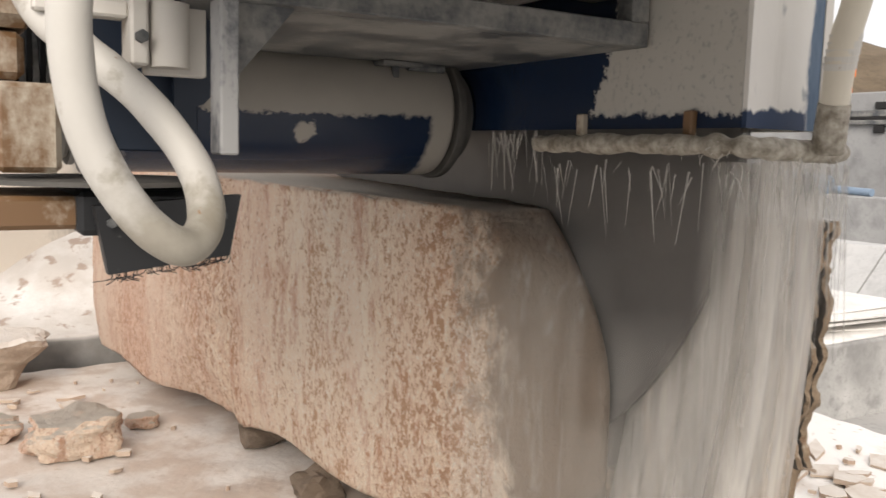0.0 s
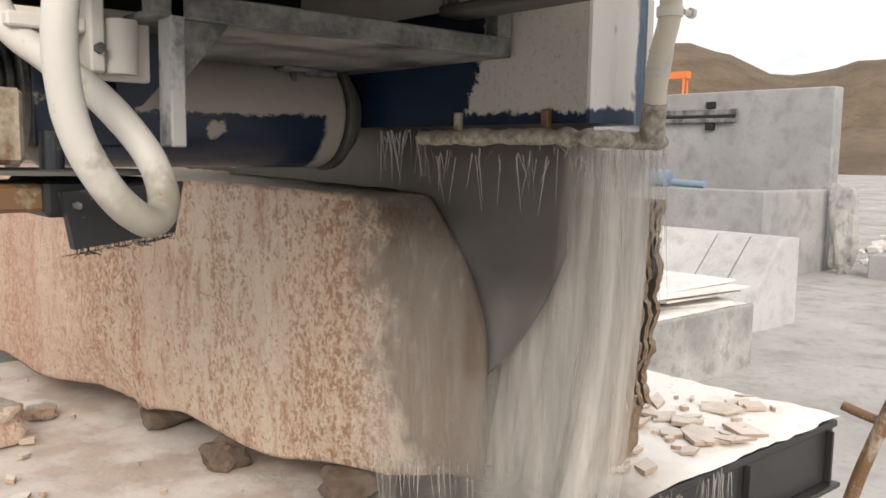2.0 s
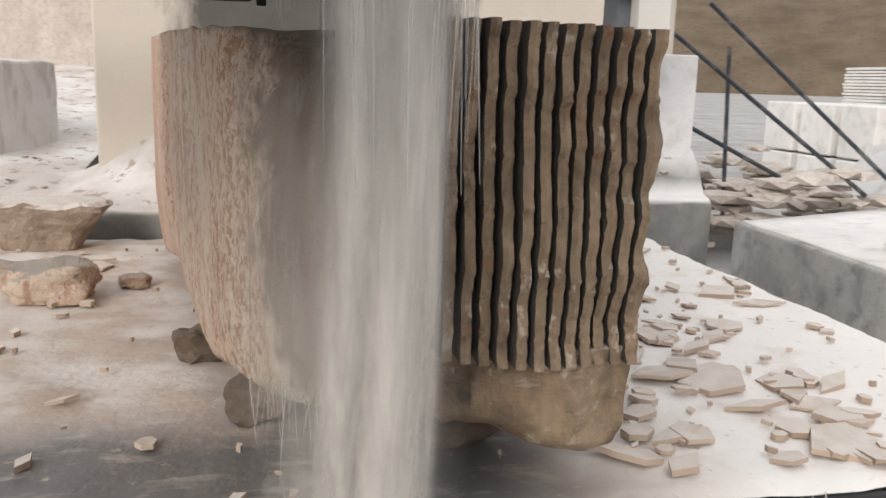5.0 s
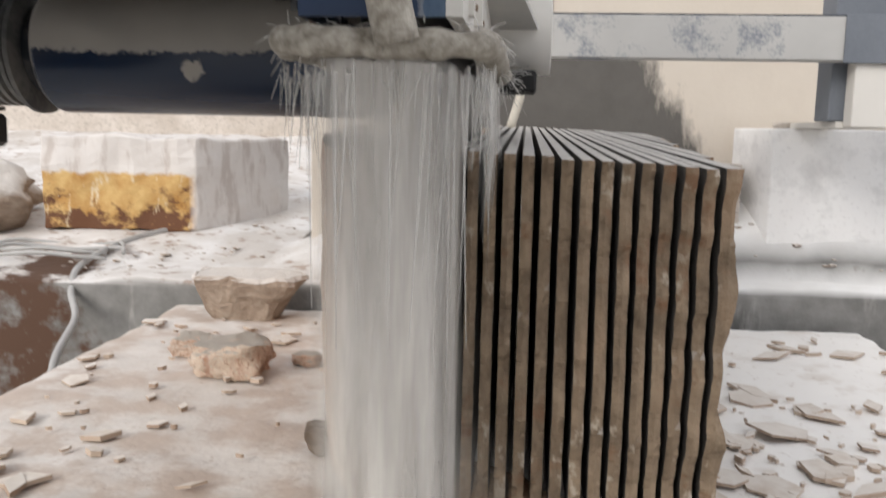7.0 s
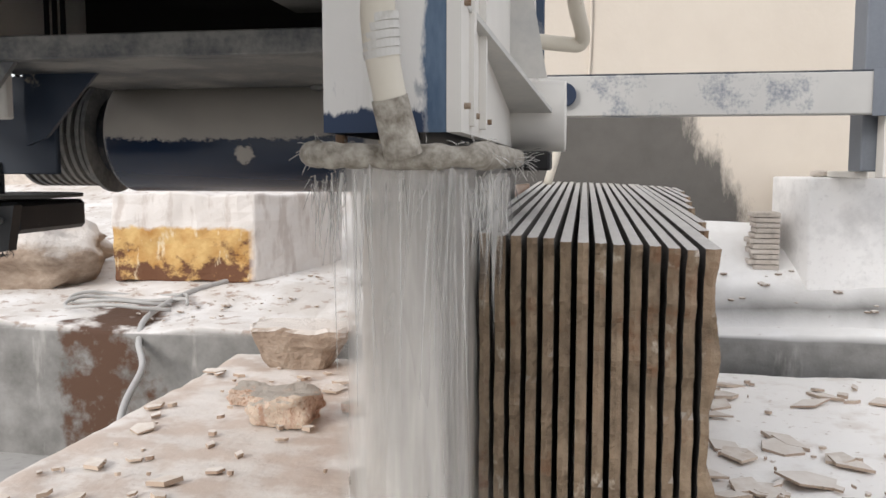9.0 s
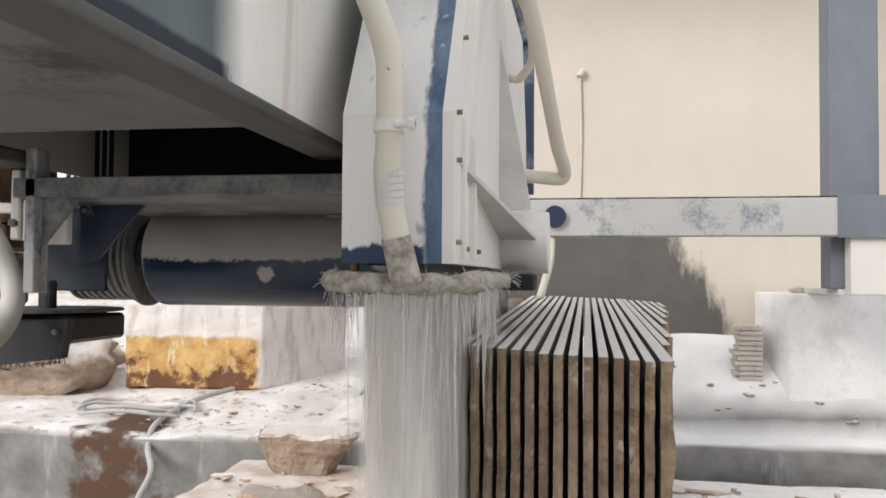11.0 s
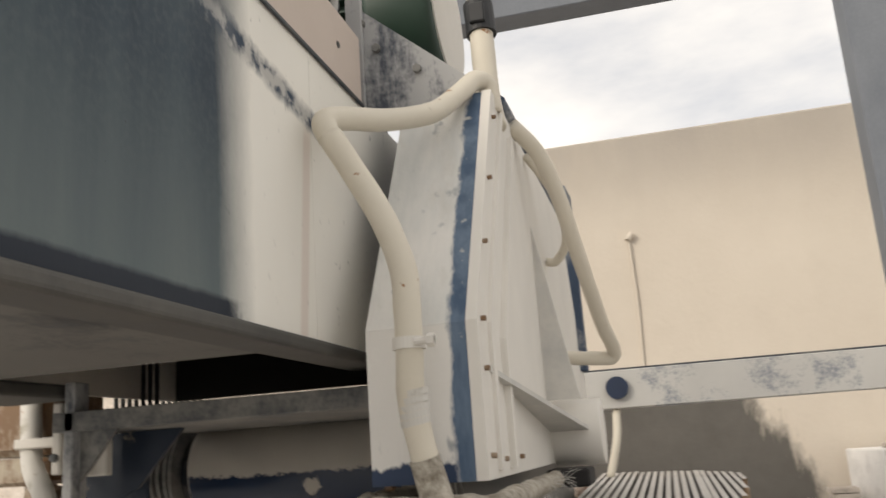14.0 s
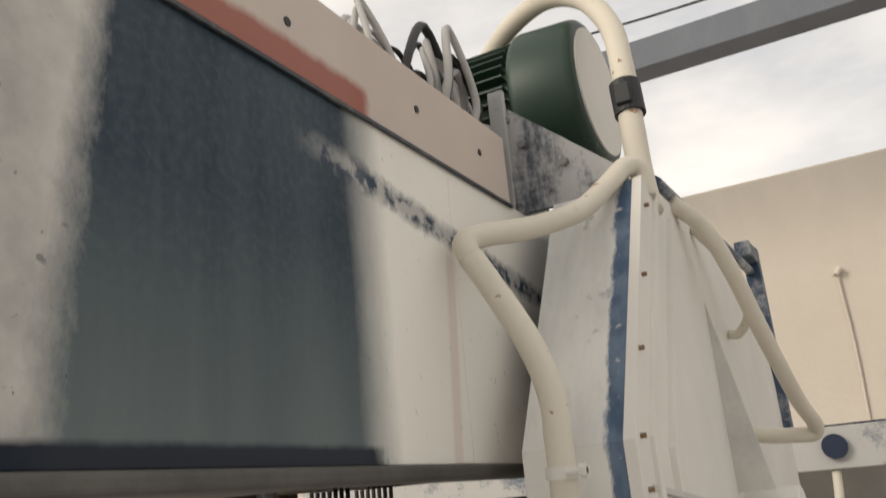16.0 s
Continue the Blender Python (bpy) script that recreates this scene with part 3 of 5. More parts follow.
def mesh(name, bm, material, smooth=False):
    me = bpy.data.meshes.new(name)
    bm.to_mesh(me)
    bm.free()
    me.materials.append(material)
    if smooth:
        me.polygons.foreach_set("use_smooth", [True] * len(me.polygons))
    return me


def part(name, bm, material, parent, label="", smooth=False):
    ob = new(name, mesh(name, bm, material, smooth))
    ob.parent = parent
    if label:
        ob["label"] = label
    return ob


def thing(name, label, category, group="", kind=""):
    ob = new(name)
    ob.empty_display_size = 0.1
    return tagged(ob, label, category, group, kind)


def solo(name, bm, material, label, category="", group="", kind="", smooth=False):
    return tagged(new(name, mesh(name, bm, material, smooth)), label, category, group, kind)


def shade_auto(ob, deg=35):
    me = ob.data
    me.polygons.foreach_set("use_smooth", [True] * len(me.polygons))
    me.set_sharp_from_angle(angle=radians(deg))
    return ob


# ---- large structure ----
GZ = -0.75
ground_bm = bm_new()
gx = [-3000, -400, -60, -20] + [-14 + i * 0.7 for i in range(1, 60)] + [40, 80, 400, 3000]
gy = [-3000, -400, -60, -20] + [-14 + i * 0.7 for i in range(1, 60)] + [40, 80, 400, 3000]
grid_v = [[ground_bm.verts.new((x, y, GZ + (0.03 * noise.noise(Vector((x, y, 0)) * 0.8) if abs(x) < 30 and abs(y) < 30 else 0))) for x in gx] for y in gy]
for j in range(len(gy) - 1):
    for i in range(len(gx) - 1):
        ground_bm.faces.new((grid_v[j][i], grid_v[j][i + 1], grid_v[j + 1][i + 1], grid_v[j + 1][i]))
solo("ground", ground_bm, M_GROUND, "pale grey yard ground covered with dried stone slurry", "ground", kind="structure", smooth=True)

# cutting table
table = thing("cutting_table", "low steel cutting table coated with wet white slurry", "table")
tb = bm_new()
TX0, TX1, TY0, TY1 = -1.92, 1.92, 0.045, 3.25
nx, ny = 96, 84
vv = []
for j in range(ny + 1):
    row = []
    for i in range(nx + 1):
        x, y = TX0 + (TX1 - TX0) * i / nx, TY0 + (TY1 - TY0) * j / ny
        edge = min(x - TX0, TX1 - x, y - TY0, TY1 - y)
        h = 0.012 * noise.noise(Vector((x, y, 0)) * 3) + 0.008 * noise.noise(Vector((x, y, 2)) * 9)
        row.append(tb.verts.new((x + (0.012 * noise.noise(Vector((x, y, 5)) * 12) if edge < 0.01 else 0), y + (0.012 * noise.noise(Vector((x, y, 7)) * 12) if edge < 0.01 else 0), h - 0.012 * (edge < 0.02))))
    vv.append(row)
for j in range(ny):
    for i in range(nx):
        tb.faces.new((vv[j][i], vv[j][i + 1], vv[j + 1][i + 1], vv[j + 1][i]))
part("slurry_top", tb, M_TABLE, table, "uneven crust of wet white slurry", smooth=True)
part("deck", box(bm_new(), TX0 + 0.006, TX1 - 0.006, TY0 + 0.006, TY1, -0.06, -0.026, 0.006), M_TABLEST, table)
for k in range(4):
    e = [(TX0 + 0.02, TX1 - 0.02, TY0 + 0.02, TY0 + 0.05), (TX0 + 0.02, TX1 - 0.02, TY1 - 0.05, TY1 - 0.02), (TX0 + 0.02, TX0 + 0.05, TY0 + 0.06, TY1 - 0.06), (TX1 - 0.05, TX1 - 0.02, TY0 + 0.06, TY1 - 0.06)][k]
    part("apron", box(bm_new(), *e, -0.30, -0.062, 0.004), M_TABLEST, table)
part("lower_flange", box(bm_new(), TX0 + 0.02, TX1 - 0.02, TY0 - 0.03, TY0 + 0.05, -0.325, -0.302, 0.004), M_TABLEST, table)
for x in (TX0 + 0.25, -0.7, 0.5, TX1 - 0.22):
    for y in (TY0 + 0.12, TY1 - 0.2):
        part("leg", box(bm_new(), x - 0.06, x + 0.06, y - 0.06, y + 0.06, GZ - 0.04, -0.327, 0.006), M_RUSTY, table)
for x in (TX0 + 0.6, -0.2, 1.15, TX1 - 0.08):
    part("rib", box(bm_new(), x - 0.008, x + 0.008, TY0 - 0.012, TY0 + 0.018, -0.30, -0.064, 0.002), M_TABLEST, table)

# wall behind the saw
WY = 4.15
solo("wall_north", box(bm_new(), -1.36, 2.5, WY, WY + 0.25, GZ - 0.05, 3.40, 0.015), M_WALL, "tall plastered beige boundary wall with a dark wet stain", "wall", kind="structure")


solo("wall_yard", box(bm_new(), -16, -1.2, 8.5, 8.8, GZ - 0.05, 2.3, 0.02), M_CHIP, "beige slurried yard wall behind the clutter", "wall", kind="structure")


def bank(name, x0, x1, y0, y1, z0, z1, label, lip, power=1.2, ease=0.0, material=None):
    """A slurry-covered kerb with a rounded lip, rising gently to the back."""
    bm = bm_new()
    nx, ny = int((x1 - x0) / 0.06), 26
    rows = []
    for j in range(ny + 1):
        t = j / ny
        row = []
        for i in range(nx + 1):
            x = x0 + (x1 - x0) * i / nx
            if j < 7:
                a = j / 6 * math.pi / 2
                y, z = y0 + lip * (1 - math.sin(a)) * 0 + lip * (1 - math.cos(a)), (z0 - lip) + lip * math.sin(a)
                if j == 0:
                    z = GZ - 0.05
            else:
                u = (j - 6) / (ny - 6)
                y, z = y0 + lip + (y1 - y0 - lip) * u, z0 + (z1 - z0) * u ** power
                if ease:
                    k = min(1.0, (x - x0) / ease)
                    z = z0 + (z - z0) * (0.18 + 0.82 * k * k * (3 - 2 * k))
            d = 0.035 * noise.noise(Vector((x * 1.7, y * 2, z * 2))) + 0.012 * noise.noise(Vector((x * 8, y * 8, z * 8)))
            row.append(bm.verts.new((x, y + d * (0.9 if j < 7 else 0.2), z + (d if j > 3 else 0))))
        rows.append(row)
    for a, b in zip(rows, rows[1:]):
        for i in range(nx):
            bm.faces.new((a[i], a[i + 1], b[i + 1], b[i]))
    bmesh.ops.recalc_face_normals(bm, faces=bm.faces)
    return solo(name, bm, material or M_LEDGE, label, "kerb", kind="structure", smooth=True)


bank("kerb_middle", -1.56, 0.19, 3.33, WY + 0.1, 0.14, 0.72, "slurry bank with debris behind the cutting table", 0.06, ease=0.9)
bank("kerb_right", 0.2, 2.45, 3.36, WY + 0.1, 0.23, 0.84, "concrete kerb under white slurry, painted lighter as if brightly lit, behind the cutting table", 0.12, 0.6, material=M_LEDGELIT)
bank("kerb_left", -9.5, -1.50, 3.30, 8.6, 0.12, 0.95, "broken concrete kerb covered with white slurry and rust stains", 0.06)

# far hills
def ridge(name, dist, a0, a1, height, seed, depth, label):
    bm = bm_new()
    n, m = 90, 14
    rows = []
    for j in range(m + 1):
        t = j / m
        row = []
        for i in range(n + 1):
            a = radians(a0 + (a1 - a0) * i / n)
            b = a0 + (a1 - a0) * i / n
            h = height * (0.80 + 0.24 * math.exp(-((b - 54.5) / 5.5) ** 2) + 0.10 * math.exp(-((b - 68) / 4.0) ** 2) - 0.10 * math.exp(-((b - 63) / 2.6) ** 2) + 0.10 * noise.noise(Vector((i * 0.12 + seed, 0.3, 0))) + 0.05 * noise.noise(Vector((i * 0.5 + seed, 2, 0))))
            d = dist + depth * t
            z = GZ - 2 + (h + 2) * math.sin(t * math.pi / 2) + 1.6 * t * noise.noise(Vector((i * 0.6, j * 0.7, seed)))
            row.append(bm.verts.new((math.sin(a) * d, math.cos(a) * d, z)))
        rows.append(row)
    for a, b in zip(rows, rows[1:]):
        for i in range(n):
            bm.faces.new((a[i], a[i + 1], b[i + 1], b[i]))
    bmesh.ops.recalc_face_normals(bm, faces=bm.faces)
    return solo(name, bm, M_HILL, label, "hill", kind="structure", smooth=True)


ridge("hill_far", 330, 10, 120, 63, 3.7, 170, "dry brown hills beyond the yard")
ridge("hill_near", 120, 45, 120, 9, 1.2, 60, "low brown terraced slope beyond the yard")

# ---- the stone block ----
def front_y(x):
    """Front line of the block across the slabs: flat on the outer half, falling back towards the blade."""
    return 0.0 if x > 0.2 else 0.62 * (0.2 - x) * (0.7 + 0.5 * (0.2 - x))


def profile(z, x):
    """The broken front face, in and out with height; alike from slab to slab."""
    q = Vector((x * 2.2, 0.0, z * 3.4))
    return 0.055 * noise.noise(q) + 0.024 * noise.noise(Vector((x * 5, 4.0, z * 11))) + 0.012 * noise.noise(Vector((x * 18, 8, z * 30)))


block = thing("stone_block", "rough travertine block, half sawn into thin upright slabs", "stone block")
KERF_Z = 0.36
BACK_Y = 3.02
pitch, kerf = 0.034, 0.0125


def slab(i):
    """One sawn slab; past the outer front corner the slabs start farther back, where the block widens."""
    x1 = 0.41 - kerf / 2 - pitch * (i - 1)
    x0 = 0.41 + kerf / 2 - pitch * i
    outer = max(0, -i)
    start = 0.0 if i > 0 else (0.0 if i == 0 else 0.14 + 0.40 * (outer - 0.55) + 0.06 * math.sin(outer * 2.3))
    if i == 0:
        x1 = 0.447
    bm = bm_new()
    n = 56
    xm = (x0 + x1) / 2
    top = 0.996 + 0.012 * (0.4 - xm) / 0.4 + 0.006 * noise.noise(Vector((i * 1.3, 0, 0)))
    cols = []
    for j in range(n + 1):
        z = KERF_Z - 0.03 + (top - KERF_Z + 0.03) * j / n
        f = front_y(xm) + start + profile(z, xm) + 0.012 * noise.noise(Vector((z * 6, i * 0.9, 3)))
        fl = f + 0.008 * noise.noise(Vector((i * 7, j * 0.9, 0)))
        fr = f + 0.008 * noise.noise(Vector((i * 7, j * 0.9, 9)))
        if j == n:
            fl += 0.006
            fr += 0.006
        back = BACK_Y - start * 0.1 + 0.05 * noise.noise(Vector((i, z * 3, 0)))
        lift = 0.022 * (j / n)
        jx = 0.0
        if i == 0:
            jx = 0.012 * noise.noise(Vector((z * 9, 3, i))) + 0.050 * noise.noise(Vector((z * 4, 5, i)))
        cols.append([bm.verts.new(p) for p in ((x0, fl, z + lift * f), ((x0 + x1) / 2, f - 0.004, z + lift * f), (x1 + jx, fr, z + lift * f), (x1 + jx * 0.4, f + 0.35, z + lift * (f + 0.35)), (x1, back, z + lift * back), (x0, back, z + lift * back))])
    for a, b in zip(cols, cols[1:]):
        for k in range(6):
            bm.faces.new((a[k], a[(k + 1) % 6], b[(k + 1) % 6], b[k]))
    bm.faces.new(cols[-1]), bm.faces.new(list(reversed(cols[0])))
    bmesh.ops.recalc_face_normals(bm, faces=bm.faces)
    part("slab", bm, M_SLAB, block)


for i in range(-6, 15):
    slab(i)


def rough_prism(plan, z0, z1, lift, seed, amp=0.035, nz=44, step=0.03, tuck=0.10, sawn=False):
    """A quarried body: an outline carried upward with broken faces, tucked in at the bottom."""
    pts = []
    for (ax, ay), (bx, by) in zip(plan, plan[1:] + plan[:1]):
        n = max(1, int(math.hypot(bx - ax, by - ay) / step))
        pts += [(ax + (bx - ax) * k / n, ay + (by - ay) * k / n) for k in range(n)]
    cx, cy = sum(p[0] for p in plan) / len(plan), sum(p[1] for p in plan) / len(plan)
    bm = bm_new()
    rings = []
    for j in range(nz + 1):
        t = j / nz
        ring = []
        for x, y in pts:
            zb = z0 + 0.07 * noise.noise(Vector((x * 2.4 + seed, y * 2.4, 0.5)))
            z = zb + (z1 + lift * y - zb) * t
            d = Vector((x - cx, y - cy, 0))
            d.normalize()
            o = amp * noise.noise(Vector((x * 2.2, y * 2.2, z * 2.2 + seed))) + amp * 0.45 * noise.noise(Vector((x * 8, y * 8, z * 8 + seed))) + amp * 0.30 * noise.noise(Vector((x * 22, y * 22, z * 22)))
            low = max(0.0, 0.30 - t) / 0.30
            o -= tuck * low ** 1.8
            back = 0.0
            if sawn:
                back = 0.29 * max(0.0, (z - 0.52) / 0.48) ** 1.9 * min(1.0, max(0.0, (0.62 - y) / 0.40))
                if x > -0.115:
                    o = 0.0
            ring.append(bm.verts.new((x + d.x * o, y + d.y * o + back, z + (0.01 * noise.noise(Vector((x * 9, y * 9, 0))) if j == nz else 0))))
        rings.append(ring)
    m = len(pts)
    for a, b in zip(rings, rings[1:]):
        for k in range(m):
            bm.faces.new((a[k], a[(k + 1) % m], b[(k + 1) % m], b[k]))
    for ring, s in ((rings[-1], 1), (rings[0], -1)):
        c = bm.verts.new((cx, cy, sum(v.co.z for v in ring) / m))
        for k in range(m):
            f = (ring[k], ring[(k + 1) % m], c)
            bm.faces.new(f if s > 0 else tuple(reversed(f)))
    bmesh.ops.recalc_face_normals(bm, faces=bm.faces)
    return bm


part("uncut_body", rough_prism([(-0.112, 0.21), (-0.112, 3.05), (-0.72, 3.22), (-0.88, 3.14), (-0.835, 2.72), (-0.735, 2.20), (-0.66, 1.70), (-0.54, 1.09), (-0.40, 0.58), (-0.28, 0.36)], 0.12, 0.99, 0.022, 2.0, 0.05, 64, 0.022, 0.10, True), M_STONE, block, "rough red and cream broken face", smooth=True)
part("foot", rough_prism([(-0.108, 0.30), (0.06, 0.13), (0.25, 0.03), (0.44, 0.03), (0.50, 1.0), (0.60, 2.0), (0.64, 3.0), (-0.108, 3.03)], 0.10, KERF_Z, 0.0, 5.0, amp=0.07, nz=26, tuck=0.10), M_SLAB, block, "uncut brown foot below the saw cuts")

# ---- saw ----
saw = thing("block_saw", "slurry-covered blue and white stone block saw", "stone saw")
BX, BY, BZ, BR = -0.098, 0.85, 1.245, 1.0
# blade guard
GP = [(-0.25, 1.205), (-0.25, 1.51), (0.14, 2.15), (1.56, 2.15), (1.95, 1.51), (1.95, 1.205)]
bm = bm_new()
prism(bm, GP, -0.247, -0.240)
guard = part("blade_guard", bm, M_GUARD, saw, "sheet-steel blade guard, dark blue where the slurry has not dried")
bm = bm_new()
prism(bm, [(-0.262, 1.205), (-0.262, 1.513), (0.132, 2.162), (1.568, 2.162), (1.962, 1.513), (1.962, 1.205), (1.951, 1.205), (1.951, 1.510), (1.562, 2.152), (0.138, 2.152), (-0.251, 1.510), (-0.251, 1.205)], -0.2465, -0.0365)
part("guard_rim", bm, M_FRONT, guard, "white front with a worn blue edge band")
bm = bm_new()
prism(bm, [(-0.264, 1.205), (-0.264, 1.515), (0.13, 2.165), (1.57, 2.165), (1.964, 1.515), (1.964, 1.205)], -0.036, -0.012)
part("guard_cover", bm, M_WHITE, guard, "white slurry-coated cover plate")
# flanges and ribs of the cover
bm = bm_new()
prism(bm, [(-0.165, 1.22), (-0.165, 1.52), (0.21, 2.13), (0.235, 2.13), (-0.135, 1.52), (-0.135, 1.22)], -0.013, -0.003)
part("cover_strip", bm, M_WHITE, guard)
bm = bm_new()
prism(bm, [(-0.03, 1.22), (-0.03, 1.50), (0.33, 2.10), (0.35, 2.10), (-0.005, 1.50), (-0.005, 1.22)], -0.013, 0.002)
part("cover_strip", bm, M_WHITE, guard)
for y, z in ((-0.225, 1.62 - 0.10), (-0.14, 1.70), (-0.225, 1.42), (-0.02, 1.88), (0.11, 2.08), (-0.225, 1.25), (-0.10, 1.24), (0.10, 1.24)):
    bm = bm_new()
    cyl(bm, (-0.014, y, z), (-0.001, y, z), 0.0055, seg=6)
    part("bolt", bm, M_RUSTY, guard)
bm = bm_new()
cyl(bm, (-0.014, 0.76, 1.29), (0.135, 0.76, 1.29), 0.098, seg=40, bev=0.004)
hub = part("hub", bm, M_WHITE, saw, "white end boss of the spindle")
shade_auto(hub)
bm = bm_new()
prism(bm, [(-0.012, 1.92), (-0.012, 1.385), (0.088, 1.385), (0.084, 1.40)], 0.64, 0.652, "y")
part("gusset", bm, M_STIFF, saw, "upright triangular stiffener")
bm = bm_new()
a = [(-0.012, -0.20, 1.425), (-0.012, 0.66, 1.30), (0.100, 0.66, 1.30)]
lo = [bm.verts.new((x, y, z - 0.006)) for x, y, z in a]
hi = [bm.verts.new((x, y, z + 0.006)) for x, y, z in a]
bm.faces.new(lo), bm.faces.new(hi)
for k in range(3):
    bm.faces.new((lo[k], hi[k], hi[(k + 1) % 3], lo[(k + 1) % 3]))
bmesh.ops.recalc_face_normals(bm, faces=bm.faces)
part("gusset", bm, M_STIFF, saw, "sloping triangular stiffener")
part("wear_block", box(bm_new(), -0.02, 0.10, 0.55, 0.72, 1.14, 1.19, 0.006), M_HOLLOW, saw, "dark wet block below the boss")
# spindle housing
bm = bm_new()
cyl(bm, (-1.20, 0.80, BZ), (-0.33, 0.80, BZ), 0.17, seg=56, bev=0.02)
shade_auto(part("spindle_housing", bm, M_SPINDLE, saw, "blue spindle tube with dried slurry on top"))
bm = bm_new()
cyl(bm, (-0.325, 0.80, BZ), (-0.30, 0.80, BZ), 0.178, seg=56, bev=0.004)
cyl(bm, (-0.30, 0.80, BZ), (-0.252, 0.80, BZ), 0.13, seg=40)
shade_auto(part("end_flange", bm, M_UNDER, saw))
bm = bm_new()
cyl(bm, (-1.245, 0.80, BZ), (-1.20, 0.80, BZ), 0.12, seg=40)
shade_auto(part("neck", bm, M_DARKST, saw))
part("grease_tap", cyl(box(box(bm_new(), -0.515, -0.497, 0.655, 0.672, 1.30, 1.40, 0.002), -0.56, -0.45, 0.62, 0.70, 1.362, 1.374, 0.002), (-0.47, 0.66, 1.366), (-0.36, 0.66, 1.366), 0.012), M_GREYST, saw, "grease tap bracket filmed with slurry")
# frame under the carriage
frm = part("support_frame", box(bm_new(), -1.20, -0.252, 0.00, 0.05, 1.375, 1.425, 0.003), M_GREYST, saw, "welded angle-iron frame below the carriage")
part("frame_bar", box(bm_new(), -1.20, -0.252, 0.05, 1.2, 1.375, 1.388, 0.002), M_GREYST, frm)
part("frame_bar", box(bm_new(), -0.30, -0.252, 0.0, 0.05, 1.425, 1.50, 0.003), M_GREYST, frm)
part("frame_bar", box(bm_new(), -1.20, -0.252, 1.15, 1.2, 1.375, 1.425, 0.003), M_GREYST, frm)
part("hanger", box(bm_new(), -1.165, -1.135, 0.00, 0.06, 1.13, 1.50, 0.003), M_HANG, frm, "dusty pale hanger bar with chipped paint")
bm = bm_new()
prism(bm, [(-1.160, 1.375), (-1.03, 1.375), (-1.160, 1.22)], 0.03, 0.043, "y")
part("corner_gusset", bm, M_GREYST, frm)
bm = bm_new()
prism(bm, [(-1.175, 1.375), (-0.98, 1.375), (-1.12, 1.22), (-1.175, 1.20)], 0.26, 0.272, "y")
part("corner_gusset", bm, M_PLATE, frm)
part("back_plate", box(bm_new(), -1.33, -1.12, 0.30, 0.318, 1.13, 1.375, 0.003), M_PLATE, frm, "dark blue bracket plate with rust spots")
# pulley and belts
prof = [(-1.52, 0.0), (-1.52, 0.06), (-1.505, 0.06), (-1.50, 0.155)]
for k in range(9):
    x = -1.50 + k * 0.026
    prof += [(x + 0.012, 0.155), (x + 0.014, 0.138), (x + 0.024, 0.138), (x + 0.026, 0.155)]
prof += [(-1.262, 0.155), (-1.262, 0.174), (-1.249, 0.174), (-1.247, 0.0)]
bm = bm_new()
rings = [[bm.verts.new((x, 0.80 + r * math.cos(2 * math.pi * k / 48), BZ + r * math.sin(2 * math.pi * k / 48))) for k in range(48)] for x, r in prof if r > 0]
for a, b in zip(rings, rings[1:]):
    for k in range(48):
        bm.faces.new((a[k], a[(k + 1) % 48], b[(k + 1) % 48], b[k]))
bm.faces.new(rings[0]), bm.faces.new(list(reversed(rings[-1])))
bmesh.ops.recalc_face_normals(bm, faces=bm.faces)
pulley_thing = part("pulley", bm, M_GREYST, saw, "grooved belt pulley filmed with slurry")
pulley_thing.data.transform(Matrix.Translation((0, -0.80, -BZ)))
pulley_thing.location = (0, 0.80, BZ)
shade_auto(pulley_thing)
for k in range(7):
    x = -1.487 + k * 0.026
    for dy in (-0.145, 0.135):
        part("belt", box(bm_new(), x, x + 0.013, 0.80 + dy, 0.80 + dy + 0.012, BZ, 2.3, 0.002), M_BLACK, saw)
# carriage box
HOLE_Y = -0.30
body = part("carriage", box(bm_new(), -1.40, -0.335, -1.9, -0.300, 1.500, 2.14, 0.001), M_BOX, saw, "big slurry-white carriage box with a bare blue-grey patch")
part("carriage_wall", box(bm_new(), -0.345, -0.335, -0.2995, 0.9, 1.50, 2.14, 0.0), M_BOX, body)
part("carriage_wall", box(bm_new(), -1.40, -1.39, -0.2995, 0.9, 1.50, 2.14, 0.002), M_BOX, body)
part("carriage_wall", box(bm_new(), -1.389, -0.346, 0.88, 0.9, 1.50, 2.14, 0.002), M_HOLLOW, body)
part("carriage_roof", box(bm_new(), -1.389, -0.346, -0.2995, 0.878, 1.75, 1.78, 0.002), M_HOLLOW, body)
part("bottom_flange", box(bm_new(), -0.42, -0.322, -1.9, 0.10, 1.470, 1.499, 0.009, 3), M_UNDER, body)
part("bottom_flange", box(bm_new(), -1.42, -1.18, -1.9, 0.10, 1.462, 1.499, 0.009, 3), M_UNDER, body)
part("bottom_plate", box(bm_new(), -1.178, -0.422, -1.9, HOLE_Y, 1.486, 1.4985), M_STAINSHADE, body, "underside plate with dark stains, darkened for shade")
part("top_strip", box(bm_new(), -1.40, -0.332, -1.9, 0.04, 2.142, 2.33, 0.004), M_BOX, body, "pale pink-white strip with scraped red paint")
part("strip_rim", box(bm_new(), -0.333, -0.326, -1.9, 0.04, 2.132, 2.141, 0.001), M_DARKST, body)
for y in (-0.85, -0.42, -0.12):
    part("bolt_hole", cyl(bm_new(), (-0.334, y, 2.235), (-0.330, y, 2.235), 0.009, seg=10), M_BLACK, body)
part("end_plate", box(bm_new(), -0.39, -0.345, 0.10, 0.118, 1.50, 2.50, 0.002), M_HANG, saw, "upright bracket plate beside the guard")
bm = bm_new()
